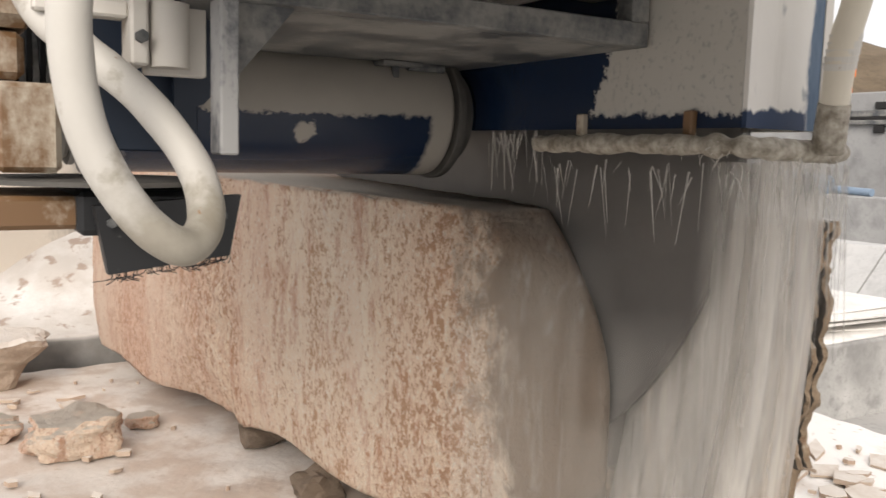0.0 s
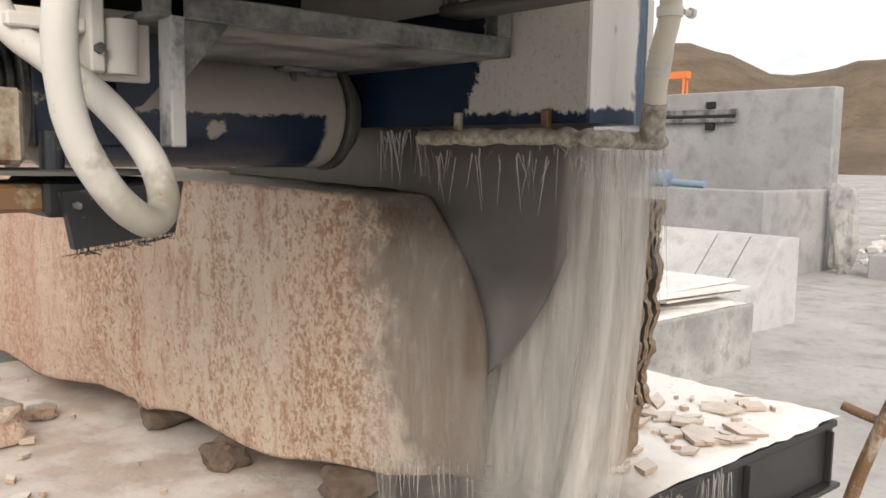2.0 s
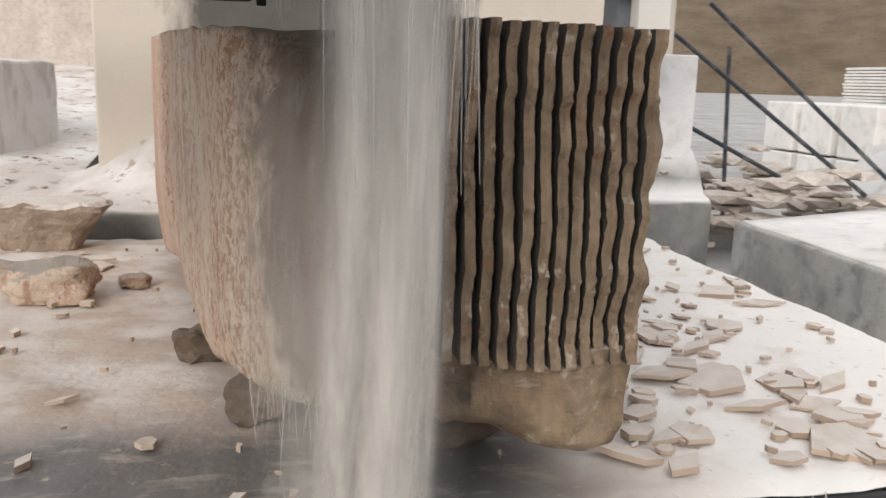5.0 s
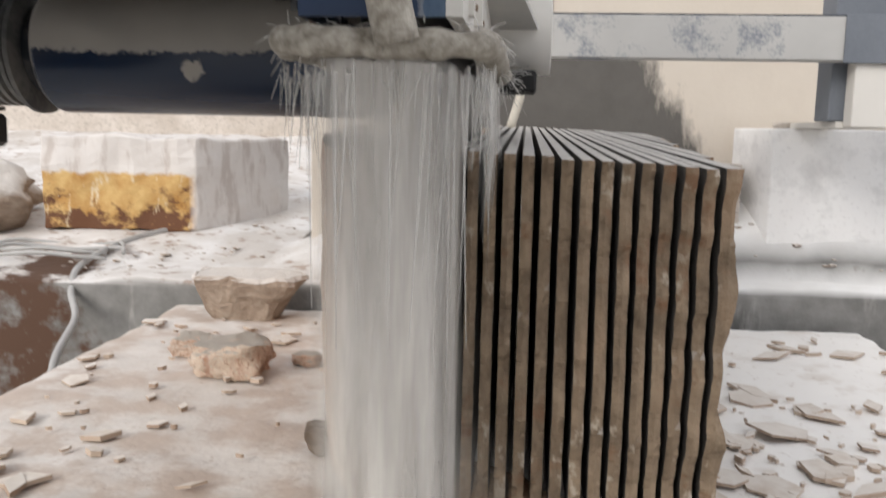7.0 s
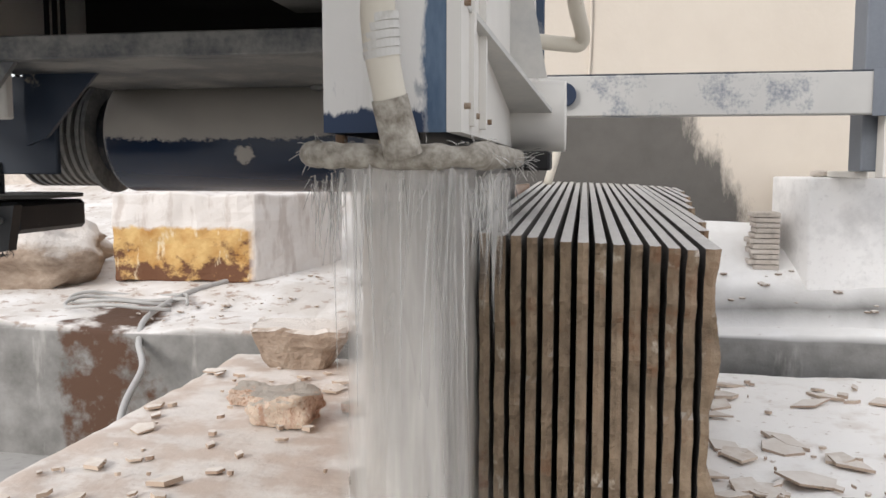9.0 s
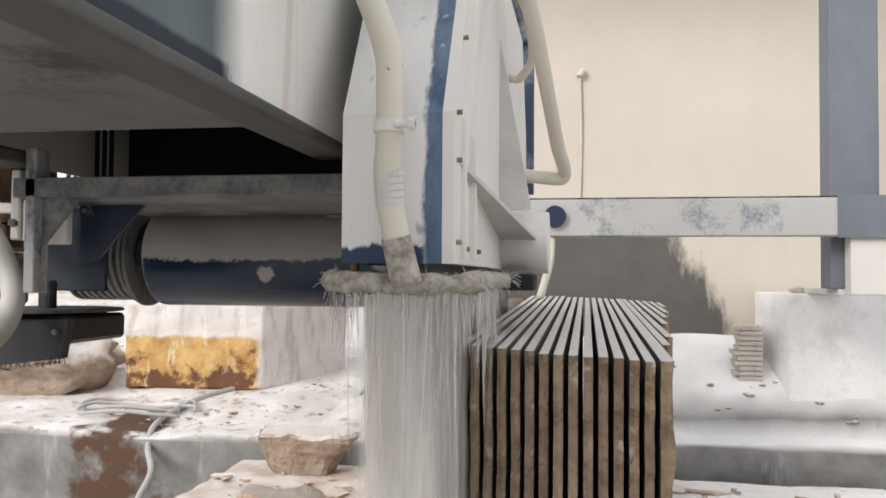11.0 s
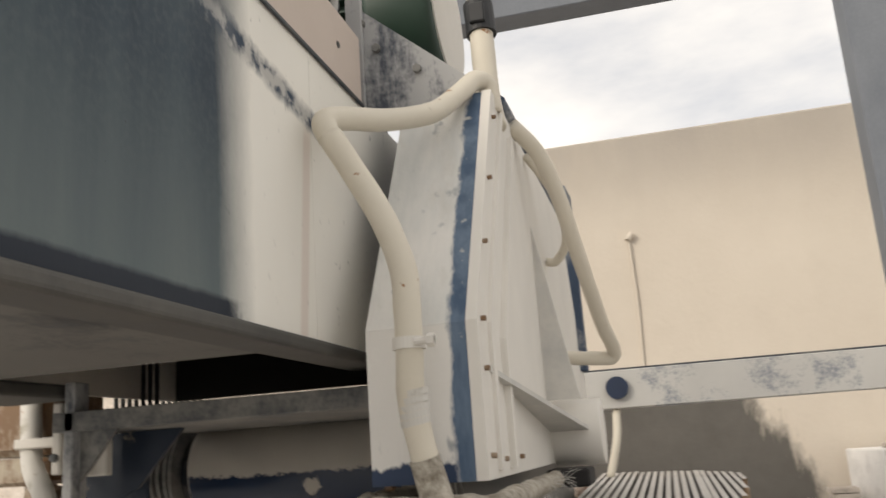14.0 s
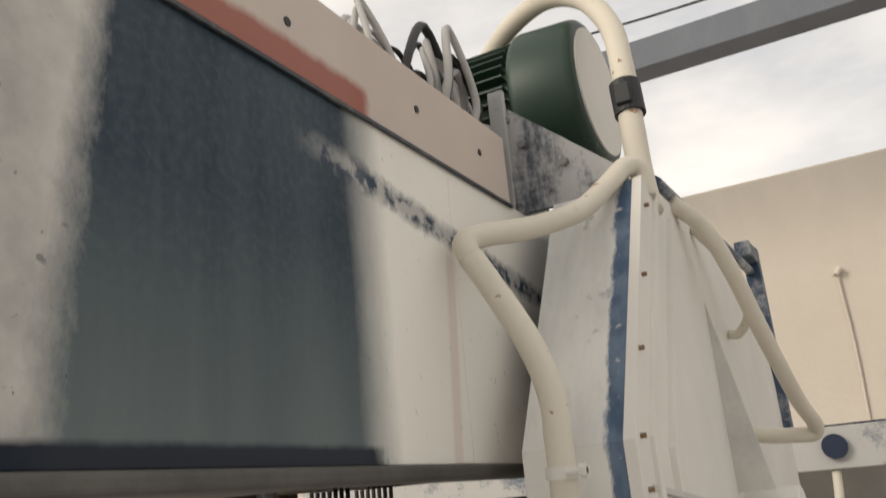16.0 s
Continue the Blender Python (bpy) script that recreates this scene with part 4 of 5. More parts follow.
prism(bm, [(-0.39, 2.14), (-0.39, 2.47), (-0.37, 2.47), (-0.06, 2.20), (-0.06, 2.14)], 0.12, 0.135, "y")
part("end_plate", bm, M_HANG, saw, "sloped bracket plate with bolts")
for x, z in ((-0.31, 2.33), (-0.20, 2.25), (-0.35, 2.41)):
    part("bolt", cyl(bm_new(), (x, 0.105, z), (x, 0.119, z), 0.012, seg=6), M_GREYST, saw)
# rear bar over the guard
bm = bm_new()
tube(bm, [(-0.02, 0.30, 2.20), (-0.02, 1.0, 2.22), (-0.02, 1.84, 2.24)], 0.018, 8, 2)
box(bm, -0.04, 0.02, 1.80, 1.86, 1.55, 2.34, 0.004)
box(bm, -0.04, 0.02, 1.62, 1.80, 2.27, 2.33, 0.004)
part("rear_bar", bm, M_BLUEST, saw, "blue steel bar behind the guard")

# blade (turns with the spindle)
blade_ob = thing("saw_blade", "large wet steel diamond saw blade turning in the cut", "saw blade")
bm = bm_new()
cyl(bm, (-0.0035, 0, 0), (0.0035, 0, 0), BR - 0.02, seg=120)
core = part("blade_core", bm, M_BLADE, blade_ob)
for k in range(60):
    a0, a1 = k * 2 * math.pi / 60, (k + 0.82) * 2 * math.pi / 60
    bm = bm_new()
    q = [(r * math.cos(a), r * math.sin(a)) for r, a in ((BR - 0.02, a0), (BR, a0), (BR, (a0 + a1) / 2), (BR, a1), (BR - 0.02, a1))]
    prism(bm, q, -0.0055, 0.0055)
    part("segment", bm, M_BLADE, blade_ob)
blade_ob.location = (BX, BY, BZ)

# ---- water pipes, hoses ----
bm = bm_new()
tube(bm, [(-0.275, 0.34, 1.170), (-0.275, 0.0, 1.172), (-0.27, -0.24, 1.170), (-0.245, -0.292, 1.168), (-0.20, -0.302, 1.166), (-0.06, -0.302, 1.164), (0.000, -0.29, 1.164), (0.020, -0.25, 1.166), (0.022, 0.0, 1.168), (0.022, 0.42, 1.170)], 0.021, 16, 26, 0.45)
solo("spray_pipe", bm, M_FOAM, "water spray pipe crusted with wet slurry round the blade", "pipe", smooth=True)
for x in (-0.285,):
    for y in (0.20, -0.13):
        solo("pipe_hook", box(bm_new(), x + 0.022, x + 0.040, y - 0.012, y + 0.012, 1.19, 1.24, 0.003), M_RUSTY, "rusty pipe hook on the guard", "hook", "hooks on the guard")
hose = thing("water_hose", "cream rubber water hose clamped to the guard front", "hose")
bm = bm_new()
tube(bm, [(-0.098, -0.335, 1.18), (-0.112, -0.350, 1.26), (-0.125, -0.368, 1.36), (-0.118, -0.385, 1.45), (-0.118, -0.385, 1.53), (-0.125, -0.375, 1.61), (-0.165, -0.365, 1.72), (-0.225, -0.36, 1.83), (-0.268, -0.358, 1.905)], 0.0265, 18, 8, 0.03)
part("hose_run", bm, M_HOSE, hose, smooth=True)
bm = bm_new()
tube(bm, [(-0.268, -0.358, 1.90), (-0.282, -0.352, 1.94), (-0.262, -0.30, 1.965), (-0.20, -0.17, 2.00), (-0.13, -0.03, 2.06), (-0.085, 0.08, 2.145), (-0.055, 0.15, 2.205), (-0.03, 0.19, 2.20), (-0.025, 0.20, 2.13)], 0.026, 18, 8, 0.03)
part("hose_run", bm, M_HOSE, hose, smooth=True)
bm = bm_new()
cyl(bm, (-0.118, -0.385, 1.452), (-0.118, -0.385, 1.474), 0.031, seg=24)
cyl(bm, (-0.100, -0.41, 1.463), (-0.062, -0.41, 1.463), 0.007, seg=8)
cyl(bm, (-0.075, -0.41, 1.463), (-0.062, -0.41, 1.463), 0.013, seg=6)
part("hose_clamp", bm, M_WHITE, hose, "slurried hose clamp with a bolt")
bm = bm_new()
for k in range(5):
    z = 1.315 + 0.013 * k
    cyl(bm, (-0.120, -0.360 - 0.002 * k, z), (-0.122, -0.361 - 0.002 * k, z + 0.012), 0.0285, 0.0295, seg=24)
part("tape", bm, M_HOSEW, hose, "turns of dirty tape")
bm = bm_new()
cyl(bm, (-0.094, -0.330, 1.165), (-0.112, -0.350, 1.255), 0.031, 0.029, seg=20)
part("hose_tail", bm, M_FOAM, hose, "slurry-crusted lower end")

hose_b = thing("feed_hose", "cream rubber hose hanging over the guard and back", "hose")
bm = bm_new()
tube(bm, [(-0.01, 0.42, 2.17), (0.05, 0.50, 2.10), (0.09, 0.58, 1.98), (0.115, 0.68, 1.85), (0.135, 0.80, 1.74), (0.155, 0.95, 1.63), (0.175, 1.07, 1.565), (0.165, 1.10, 1.535), (0.11, 1.08, 1.535), (0.04, 1.05, 1.54), (-0.02, 1.03, 1.55)], 0.024, 16, 8, 0.03)
part("hose_run", bm, M_HOSE, hose_b, smooth=True)
bm = bm_new()
tube(bm, [(0.0, 0.62, 2.14), (0.06, 0.74, 2.04), (0.075, 0.86, 1.92), (0.03, 0.92, 1.86), (-0.005, 0.93, 1.86)], 0.015, 12, 8)
part("thin_hose", bm, M_HOSE, hose_b, smooth=True)

hose_c = thing("main_hose", "thick cream hose arching over the green motor", "hose")
bm = bm_new()
tube(bm, [(-0.03, 0.24, 2.10), (-0.045, 0.27, 2.22), (-0.05, 0.28, 2.38), (-0.06, 0.32, 2.56), (-0.09, 0.38, 2.74), (-0.18, 0.44, 2.90), (-0.32, 0.50, 2.98), (-0.48, 0.56, 2.96), (-0.62, 0.62, 2.88)], 0.034, 18, 8, 0.03)
part("hose_run", bm, M_HOSE, hose_c, smooth=True)
bm = bm_new()
cyl(bm, (-0.050, 0.285, 2.40), (-0.056, 0.295, 2.50), 0.043, seg=20)
box(bm, -0.075, -0.03, 0.235, 0.26, 2.42, 2.48, 0.004)
part("joint_tape", bm, M_BLACK, hose_c, "black-taped hose joint")

hose_d = thing("looped_hose", "slurried hose hanging in a loop at the pump side", "hose")
bm = bm_new()
tube(bm, [(-1.355, -0.12, 1.62), (-1.388, -0.12, 1.42), (-1.40, -0.115, 1.29), (-1.378, -0.105, 1.155), (-1.316, -0.10, 1.045), (-1.248, -0.09, 0.995), (-1.200, -0.04, 1.030), (-1.205, 0.02, 1.115), (-1.27, 0.07, 1.215), (-1.35, 0.12, 1.29), (-1.41, 0.18, 1.36), (-1.45, 0.22, 1.50)], 0.029, 18, 8, 0.03)
part("hose_run", bm, M_HOSEW, hose_d, smooth=True)
bm = bm_new()
cyl(bm, (-1.372, -0.12, 1.50), (-1.366, -0.12, 1.54), 0.034, seg=20)
part("hose_cuff", bm, M_GREYST, hose_d, "steel cuff of the hose")

# ---- head of the horizontal cutter, beside the loop ----
cutter = thing("side_cutter", "rust-stained horizontal cutter head with a black brush guard", "cutter head")
part("column", cyl(bm_new(), (-1.52, 0.36, 1.07), (-1.52, 0.36, 1.26), 0.045, seg=28), M_RUSTY, cutter, "rusty column")
part("collar", box(bm_new(), -1.66, -1.42, 0.26, 0.46, 1.245, 1.325, 0.012), M_RUSTY, cutter, "rust-streaked collar")
part("housing", box(bm_new(), -1.68, -1.40, 0.24, 0.50, 1.33, 1.62, 0.02), M_RUSTY, cutter, "white housing streaked with rust")
part("clamp_bar", box(bm_new(), -1.42, -1.28, 0.12, 0.17, 1.345, 1.372, 0.004), M_WHITE, cutter)
part("clamp_plate", box(bm_new(), -1.28, -1.252, 0.10, 0.18, 1.27, 1.46, 0.004), M_WHITE, cutter)
bm = bm_new()
cyl(bm, (-1.215, 0.12, 1.27), (-1.215, 0.12, 1.375), 0.032, seg=20)
shade_auto(part("hinge", bm, M_WHITE, cutter))
part("hinge_plate", box(bm_new(), -1.248, -1.145, 0.15, 0.18, 1.26, 1.40, 0.004), M_WHITE, cutter)
part("clamp_bolt", cyl(bm_new(), (-1.265, 0.085, 1.315), (-1.265, 0.10, 1.315), 0.011, seg=6), M_GREYST, cutter)
part("lower_bracket", box(bm_new(), -1.47, -1.37, 0.22, 0.32, 1.09, 1.24, 0.01), M_RUSTY, cutter, "rust-brown bracket")
bm = bm_new()
cyl(bm, (-1.30, 0.30, 1.072), (-1.30, 0.30, 1.080), 0.21, seg=40)
part("cover_disc", bm, M_UNDER, cutter, "thin dusty cover disc")
bm = bm_new()
prism(bm, [(-1.34, 1.042), (-1.10, 1.060), (-1.12, 0.955), (-1.32, 0.93)], 0.10, 0.13, "y")
box(bm, -1.36, -1.12, 0.14, 0.42, 0.99, 1.065, 0.01)
guard_b = part("brush_guard", bm, M_SCUFF, cutter, "black scuffed rubber brush guard")
for x, z in ((-1.315, 1.015), (-1.135, 1.025)):
    part("bolt", cyl(bm_new(), (x, 0.088, z), (x, 0.10, z), 0.008, seg=6), M_GREYST, guard_b)
bm = bm_new()
rng = random.Random(4)
for k in range(60):
    u = rng.random()
    x, z = -1.32 + 0.20 * u, 0.932 + 0.025 * u
    tube(bm, [(x, 0.112 + rng.uniform(-0.008, 0.008), z + 0.01), (x + rng.uniform(-0.008, 0.008), 0.112, z - 0.010), (x + rng.uniform(-0.03, 0.02), 0.11 + rng.uniform(-0.015, 0.01), z - rng.uniform(0.010, 0.020))], 0.0008, 4, 3)
part("bristles", bm, M_BLACK, guard_b, "ragged black bristles")
part("under_plate", box(bm_new(), -1.70, -1.345, 0.16, 0.46, 1.00, 1.055, 0.008), M_RUSTY, cutter, "rust-streaked slurry-coated plate")
part("blade_shaft", cyl(bm_new(), (-1.30, 0.30, 1.08), (-1.30, 0.30, 1.16), 0.025, seg=16), M_DARKST, cutter)

# ---- green motor and cables on the carriage ----
motor = thing("electric_motor", "green finned electric motor on the carriage", "motor")
bm = bm_new()
cyl(bm, (-1.05, 0.62, 2.66), (-0.44, 0.62, 2.66), 0.20, seg=40)
finned = part("finned_body", bm, M_GREEN, motor)
for k in range(36):
    m = Matrix.Translation((-0.745, 0.62, 2.66)) @ Matrix.Rotation(k * 2 * math.pi / 36, 4, "X") @ Matrix.Translation((0, 0, 0.215))
    bm = bm_new()
    bmesh.ops.create_cube(bm, size=1, matrix=m @ Matrix.Diagonal((0.58, 0.006, 0.05, 1)))
    part("fin", bm, M_GREEN, finned)
bm = bm_new()
cyl(bm, (-0.44, 0.62, 2.66), (-0.22, 0.62, 2.66), 0.26, 0.25, seg=44, bev=0.03)
shade_auto(part("fan_cowl", bm, M_GREEN, motor, "dusty green fan cowl"))
bm = bm_new()
cyl(bm, (-0.222, 0.62, 2.66), (-0.214, 0.62, 2.66), 0.215, seg=40)
part("cowl_end", bm, M_WHITE, motor, "slurry-white end of the fan cowl")
part("motor_foot", box(bm_new(), -0.95, -0.50, 0.45, 0.79, 2.14, 2.47, 0.004), M_GREEN, motor)
cables = thing("cable_bundle", "bundle of grey cables looped on the carriage", "cables")
rng = random.Random(5)
for k in range(20):
    x, y = -0.50 + rng.uniform(-0.10, 0.08), -0.22 + rng.uniform(-0.16, 0.22)
    w, h = rng.uniform(0.06, 0.16), rng.uniform(-0.02, 0.10)
    bm = bm_new()
    tube(bm, [(x, y - w, 2.335), (x + 0.04, y - w * 1.1, 2.44), (x + rng.uniform(-0.05, 0.05), y, 2.55 + h), (x + 0.03, y + w * 0.9, 2.45), (x, y + w * 0.5, 2.335)], rng.uniform(0.007, 0.013), 8, 6)
    part("cable", bm, M_CABLE if k % 3 else M_BLACK, cables, smooth=True)
bm = bm_new()
tube(bm, [(-0.9, -0.9, 2.36), (-0.75, -0.5, 2.40), (-0.55, -0.15, 2.38), (-0.42, 0.10, 2.40), (-0.25, 0.2, 2.32), (-0.12, 0.25, 2.24), (-0.05, 0.35, 2.21)], 0.018, 10, 6)
part("cable", bm, M_CABLE, cables, smooth=True)

# ---- post, rail beam ----
PY = 2.80
gantry = thing("gantry", "worn blue steel gantry with a slurry-splashed rail beam", "gantry")
part("rail_beam", box(bm_new(), -3.2, 2.35, PY, PY + 0.14, 1.412, 1.615, 0.004), M_BEAM, gantry, "rail beam splashed white and blue")
part("rail_lip", box(bm_new(), -3.2, 2.35, PY + 0.02, PY + 0.12, 1.617, 1.626, 0.001), M_DARKST, gantry)
part("beam_sleeve", box(bm_new(), 1.56, 2.0, PY - 0.012, PY - 0.003, 1.40, 1.625, 0.002), M_POST, gantry)
part("post", box(bm_new(), 1.565, 1.815, PY + 0.145, PY + 0.36, 1.130, 4.30, 0.006), M_POST, gantry, "tall worn blue post")
part("post_foot", box(bm_new(), 1.63, 1.815, PY + 0.02, PY + 0.13, 1.10, 1.410, 0.004), M_WHITE, gantry)
part("beam_knob", cyl(bm_new(), (0.08, PY - 0.03, 1.52), (0.08, PY - 0.003, 1.52), 0.060, seg=24), M_NAVY, gantry, "navy blue end cap")
part("top_beam", box(bm_new(), -3.2, 2.35, PY + 0.15, PY + 0.35, 3.88, 4.08, 0.006), M_POST, gantry, "upper cross beam of the gantry")
bm = bm_new()
tube(bm, [(-3.2, PY + 0.2, 4.40), (0.0, PY + 0.2, 4.22), (2.3, PY + 0.2, 4.30)], 0.008, 8, 6)
part("stay_cable", bm, M_DARKST, gantry)
bm = bm_new()
prism(bm, [(1.37, 4.05), (1.493, 3.60), (2.42, 3.62), (2.42, 4.10)], 0.20, 1.095, "z")
bmesh.ops.bevel(bm, geom=bm.edges[:], offset=0.012, segments=2, affect="EDGES", profile=0.5)
solo("base_block", bm, M_CHALK, "squared white limestone block carrying the gantry post", "stone block")
part("foot_beam", box(bm_new(), 1.60, 1.81, PY + 0.14, 3.95, 1.0965, 1.099 + 0.03, 0.002), M_WHITE, gantry, "slurried foot beam resting on the limestone block")
for k, (x, y) in enumerate(((1.56, 3.70), (1.88, 3.78), (1.95, 3.68))):
    bm = bm_new()
    rock(bm, (x, y, 1.115), (0.05, 0.04, 0.022), 20 + k, 2)
    solo("slurry_lump", bm, M_CHIP, "small lump of dried slurry on the base block", "stone chip", "lumps on the base block")
tiles = thing("tile_offcuts", "stack of thin stone offcuts beside the base block", "offcuts")
for k in range(12):
    part("offcut", box(bm_new(), 1.20 + 0.04 * noise.noise(Vector((k * 0.7, 0.3, 0))), 1.36, 3.72, 3.92, 0.50 + 0.032 * k, 0.527 + 0.032 * k, 0.003), M_CHIP, tiles)
bm = bm_new()
tube(bm, [(0.06, PY + 0.05, 1.415), (0.05, PY - 0.05, 1.25), (0.0, PY - 0.1, 1.06)], 0.022, 10, 6)
solo("drain_hose", bm, M_HOSE, "short pale hose below the rail beam", "hose", smooth=True)
bm = bm_new()
cyl(bm, (0.19, WY - 0.05, 2.63), (0.19, WY, 2.63), 0.012, seg=8)
cyl(bm, (0.20, WY - 0.035, 2.62), (0.235, WY - 0.035, 2.66), 0.022, seg=8)
tube(bm, [(0.205, WY - 0.02, 2.60), (0.215, WY - 0.015, 2.2), (0.21, WY - 0.012, 1.9), (0.20, WY - 0.012, 1.63)], 0.009, 8, 5)
solo("wall_pipe", bm, M_WALL, "thin white pipe with a tap on the wall", "pipe")

# ---- left yard: rusty block, kerb clutter ----
bm = bm_new()
prism(bm, [(-3.46, 4.45), (-2.30, 4.50), (-1.85, 5.35), (-3.30, 5.5)], 0.26, 0.95, "z")
bmesh.ops.bevel(bm, geom=bm.edges[:], offset=0.02, segments=2, affect="EDGES", profile=0.5)
bmesh.ops.subdivide_edges(bm, edges=bm.edges[:], cuts=9, use_grid_fill=True)
for v in bm.verts:
    v.co += Vector((0.02 * noise.noise(v.co * 6), 0.03 * noise.noise(v.co * 6 + Vector((9, 0, 0))), 0.035 * noise.noise(v.co * 5)))
solo("rusty_block", bm, M_RUSTBLK, "white stone block with ochre rust on its face", "stone block")
bm = bm_new()
rock(bm, (-4.55, 4.6, 0.42), (0.95, 0.55, 0.40), 4, 4, 0.4)
solo("boulder", bm, M_MUD, "mud-brown slurry-covered boulder on the kerb", "boulder", "boulders", smooth=True)
bm = bm_new()
levels = ((0.0, 0.60), (0.05, 0.68), (0.10, 0.76), (0.15, 0.90), (0.20, 0.99), (0.225, 1.0), (0.245, 0.94))
shelf_rings = []
for z, w in levels:
    ring = []
    for i in range(40):
        a = 2 * math.pi * i / 40
        q = Vector((math.cos(a), math.sin(a), z * 5))
        e = (abs(math.cos(a)) ** 4 + abs(math.sin(a)) ** 4) ** -0.25 * (1 + 0.16 * noise.noise(q * 1.6) + 0.06 * noise.noise(q * 6))
        ring.append(bm.verts.new((-1.42 + 0.30 * w * e * math.cos(a), 3.0 + 0.17 * w * e * math.sin(a), z + 0.02 * noise.noise(q * 3))))
    shelf_rings.append(ring)
for lo_r, hi_r in zip(shelf_rings, shelf_rings[1:]):
    for i in range(40):
        bm.faces.new((lo_r[i], lo_r[(i + 1) % 40], hi_r[(i + 1) % 40], hi_r[i]))
bm.faces.new(shelf_rings[-1]), bm.faces.new(list(reversed(shelf_rings[0])))
bmesh.ops.recalc_face_normals(bm, faces=bm.faces)
solo("boulder", bm, M_MUD, "flat brown-white offcut stone on the table", "boulder", "boulders")
bm = bm_new()
tube(bm, [(-2.05, 2.0, GZ + 0.35), (-2.14, 2.28, -0.10), (-2.40, 2.95, -0.04), (-2.59, 3.26, 0.05), (-2.68, 3.55, 0.16), (-2.68, 4.20, 0.235), (-2.42, 4.67, 0.30), (-2.20, 5.15, 0.365), (-2.03, 5.54, 0.43)], 0.020, 10, 8)
solo("ground_cable", bm, M_CABLE, "grey cable lying across the kerb", "cable", smooth=True)
for k, (cx, cy) in enumerate(((-2.95, 3.75), (-3.05, 3.95))):
    bm = bm_new()
    tube(bm, [(cx + 0.45 * math.cos(a), cy + 0.22 * math.sin(a), 0.21 + 0.02 * math.sin(3 * a)) for a in [i * math.pi / 6 for i in range(12)]], 0.013, 8, 4)
    solo("cable_coil", bm, M_CABLE, "coil of grey cable lying on the kerb", "cable", "cable coils", smooth=True)

# ---- right yard ----
low = thing("concrete_plinth", "low stained concrete plinth dusted white", "plinth")
bm = bm_new()
prism(bm, [(3.30, 2.30), (5.25, 2.32), (5.25, 5.3), (3.42, 4.7)], GZ - 0.05, -0.17, "z")
bmesh.ops.bevel(bm, geom=bm.edges[:], offset=0.02, segments=2, affect="EDGES", profile=0.5)
part("plinth_body", bm, M_CONCBLK, low)
crust = bm_new()
prism(crust, [(3.34, 2.34), (5.22, 2.36), (5.22, 5.24), (3.46, 4.64)], -0.172, -0.160, "z")
bmesh.ops.subdivide_edges(crust, edges=crust.edges[:], cuts=12, use_grid_fill=True)
for v in crust.verts:
    v.co.z += 0.010 * noise.noise(v.co * 3)
part("slurry_crust", crust, M_LIME, low, "thin crust of white stone dust", smooth=True)
stack = thing("slab_offcuts", "loose pile of thin white stone slabs on the plinth", "slab pile")
rng = random.Random(3)
for k in range(7):
    bm = bm_new()
    w, d = rng.uniform(0.55, 0.75), rng.uniform(0.35, 0.5)
    box(bm, -w, w, -d, d, -0.011, 0.011, 0.003)
    ob = part("offcut_slab", bm, M_LIME, stack)
    ob.matrix_basis = pose(4.62 + rng.uniform(-0.15, 0.15), 2.95 + rng.uniform(-0.12, 0.12), -0.155 + 0.027 * k, rng.uniform(-0.8, 0.8), rng.uniform(-0.8, 0.8), rng.uniform(-14, 14))
ramp = thing("sloped_slabs", "large pale slabs leaning on a low concrete wall", "slab stack")
for k in range(3):
    bm = bm_new()
    y0, y1 = (3.95, 8.0) if k == 0 else (3.95 - 0.42 * k, 4.35 - 0.42 * k)
    prism(bm, [(6.2, GZ - 0.05), (7.25, 0.24), (7.6, 0.24), (7.6, GZ - 0.05)], y0, y1, "y")
    part("leaning_slab", bm, M_GREYSLAB, ramp)
tank = thing("settling_tank", "grey concrete settling tank with a tall back wall", "tank")
part("low_wall", box(bm_new(), 10.4, 10.7, 5.1, 11.5, GZ - 0.05, 0.64, 0.02), M_CONC, tank)
part("side_wall", box(bm_new(), 10.7, 12.5, 5.1, 5.40, GZ - 0.05, 0.64, 0.02), M_CONC, tank)
part("tall_wall", box(bm_new(), 12.5, 12.8, 5.08, 12.4, GZ - 0.05, 2.37, 0.02), M_CONC, tank, "tall smooth grey concrete wall")
rack = thing("steel_rack", "steel rail bracket bolted to the tank wall", "rack")
part("rail", box(bm_new(), 12.44, 12.47, 6.85, 9.3, 1.94, 2.05, 0.01), M_GREYST, rack)
part("rail", box(bm_new(), 12.40, 12.438, 6.85, 9.3, 1.80, 1.88, 0.01), M_GREYST, rack)
part("slot", box(bm_new(), 12.41, 12.438, 6.85, 9.3, 1.885, 1.935, 0.004), M_HOLLOW, rack)
for y in (7.4, 8.6):
    part("lug", box(bm_new(), 12.42, 12.498, y - 0.09, y + 0.09, 2.07, 2.19, 0.01), M_HOLLOW, rack)
    part("lug", box(bm_new(), 12.42, 12.498, y - 0.09, y + 0.09, 1.66, 1.79, 0.01), M_HOLLOW, rack)
pump = thing("pump_motor", "small blue-grey pump motor on the tank wall", "pump")
bm = bm_new()
cyl(bm, (10.55, 7.75, 0.82), (10.55, 6.95, 0.78), 0.15, seg=24, bev=0.02)
shade_auto(part("pump_body", bm, M_PAD, pump))
part("pump_flange", cyl(bm_new(), (10.55, 7.85, 0.825), (10.55, 7.75, 0.82), 0.19, seg=24), M_PAD, pump)
part("pump_box", box(bm_new(), 10.45, 10.65, 7.9, 8.35, 0.645, 0.92, 0.02), M_CONC, pump)
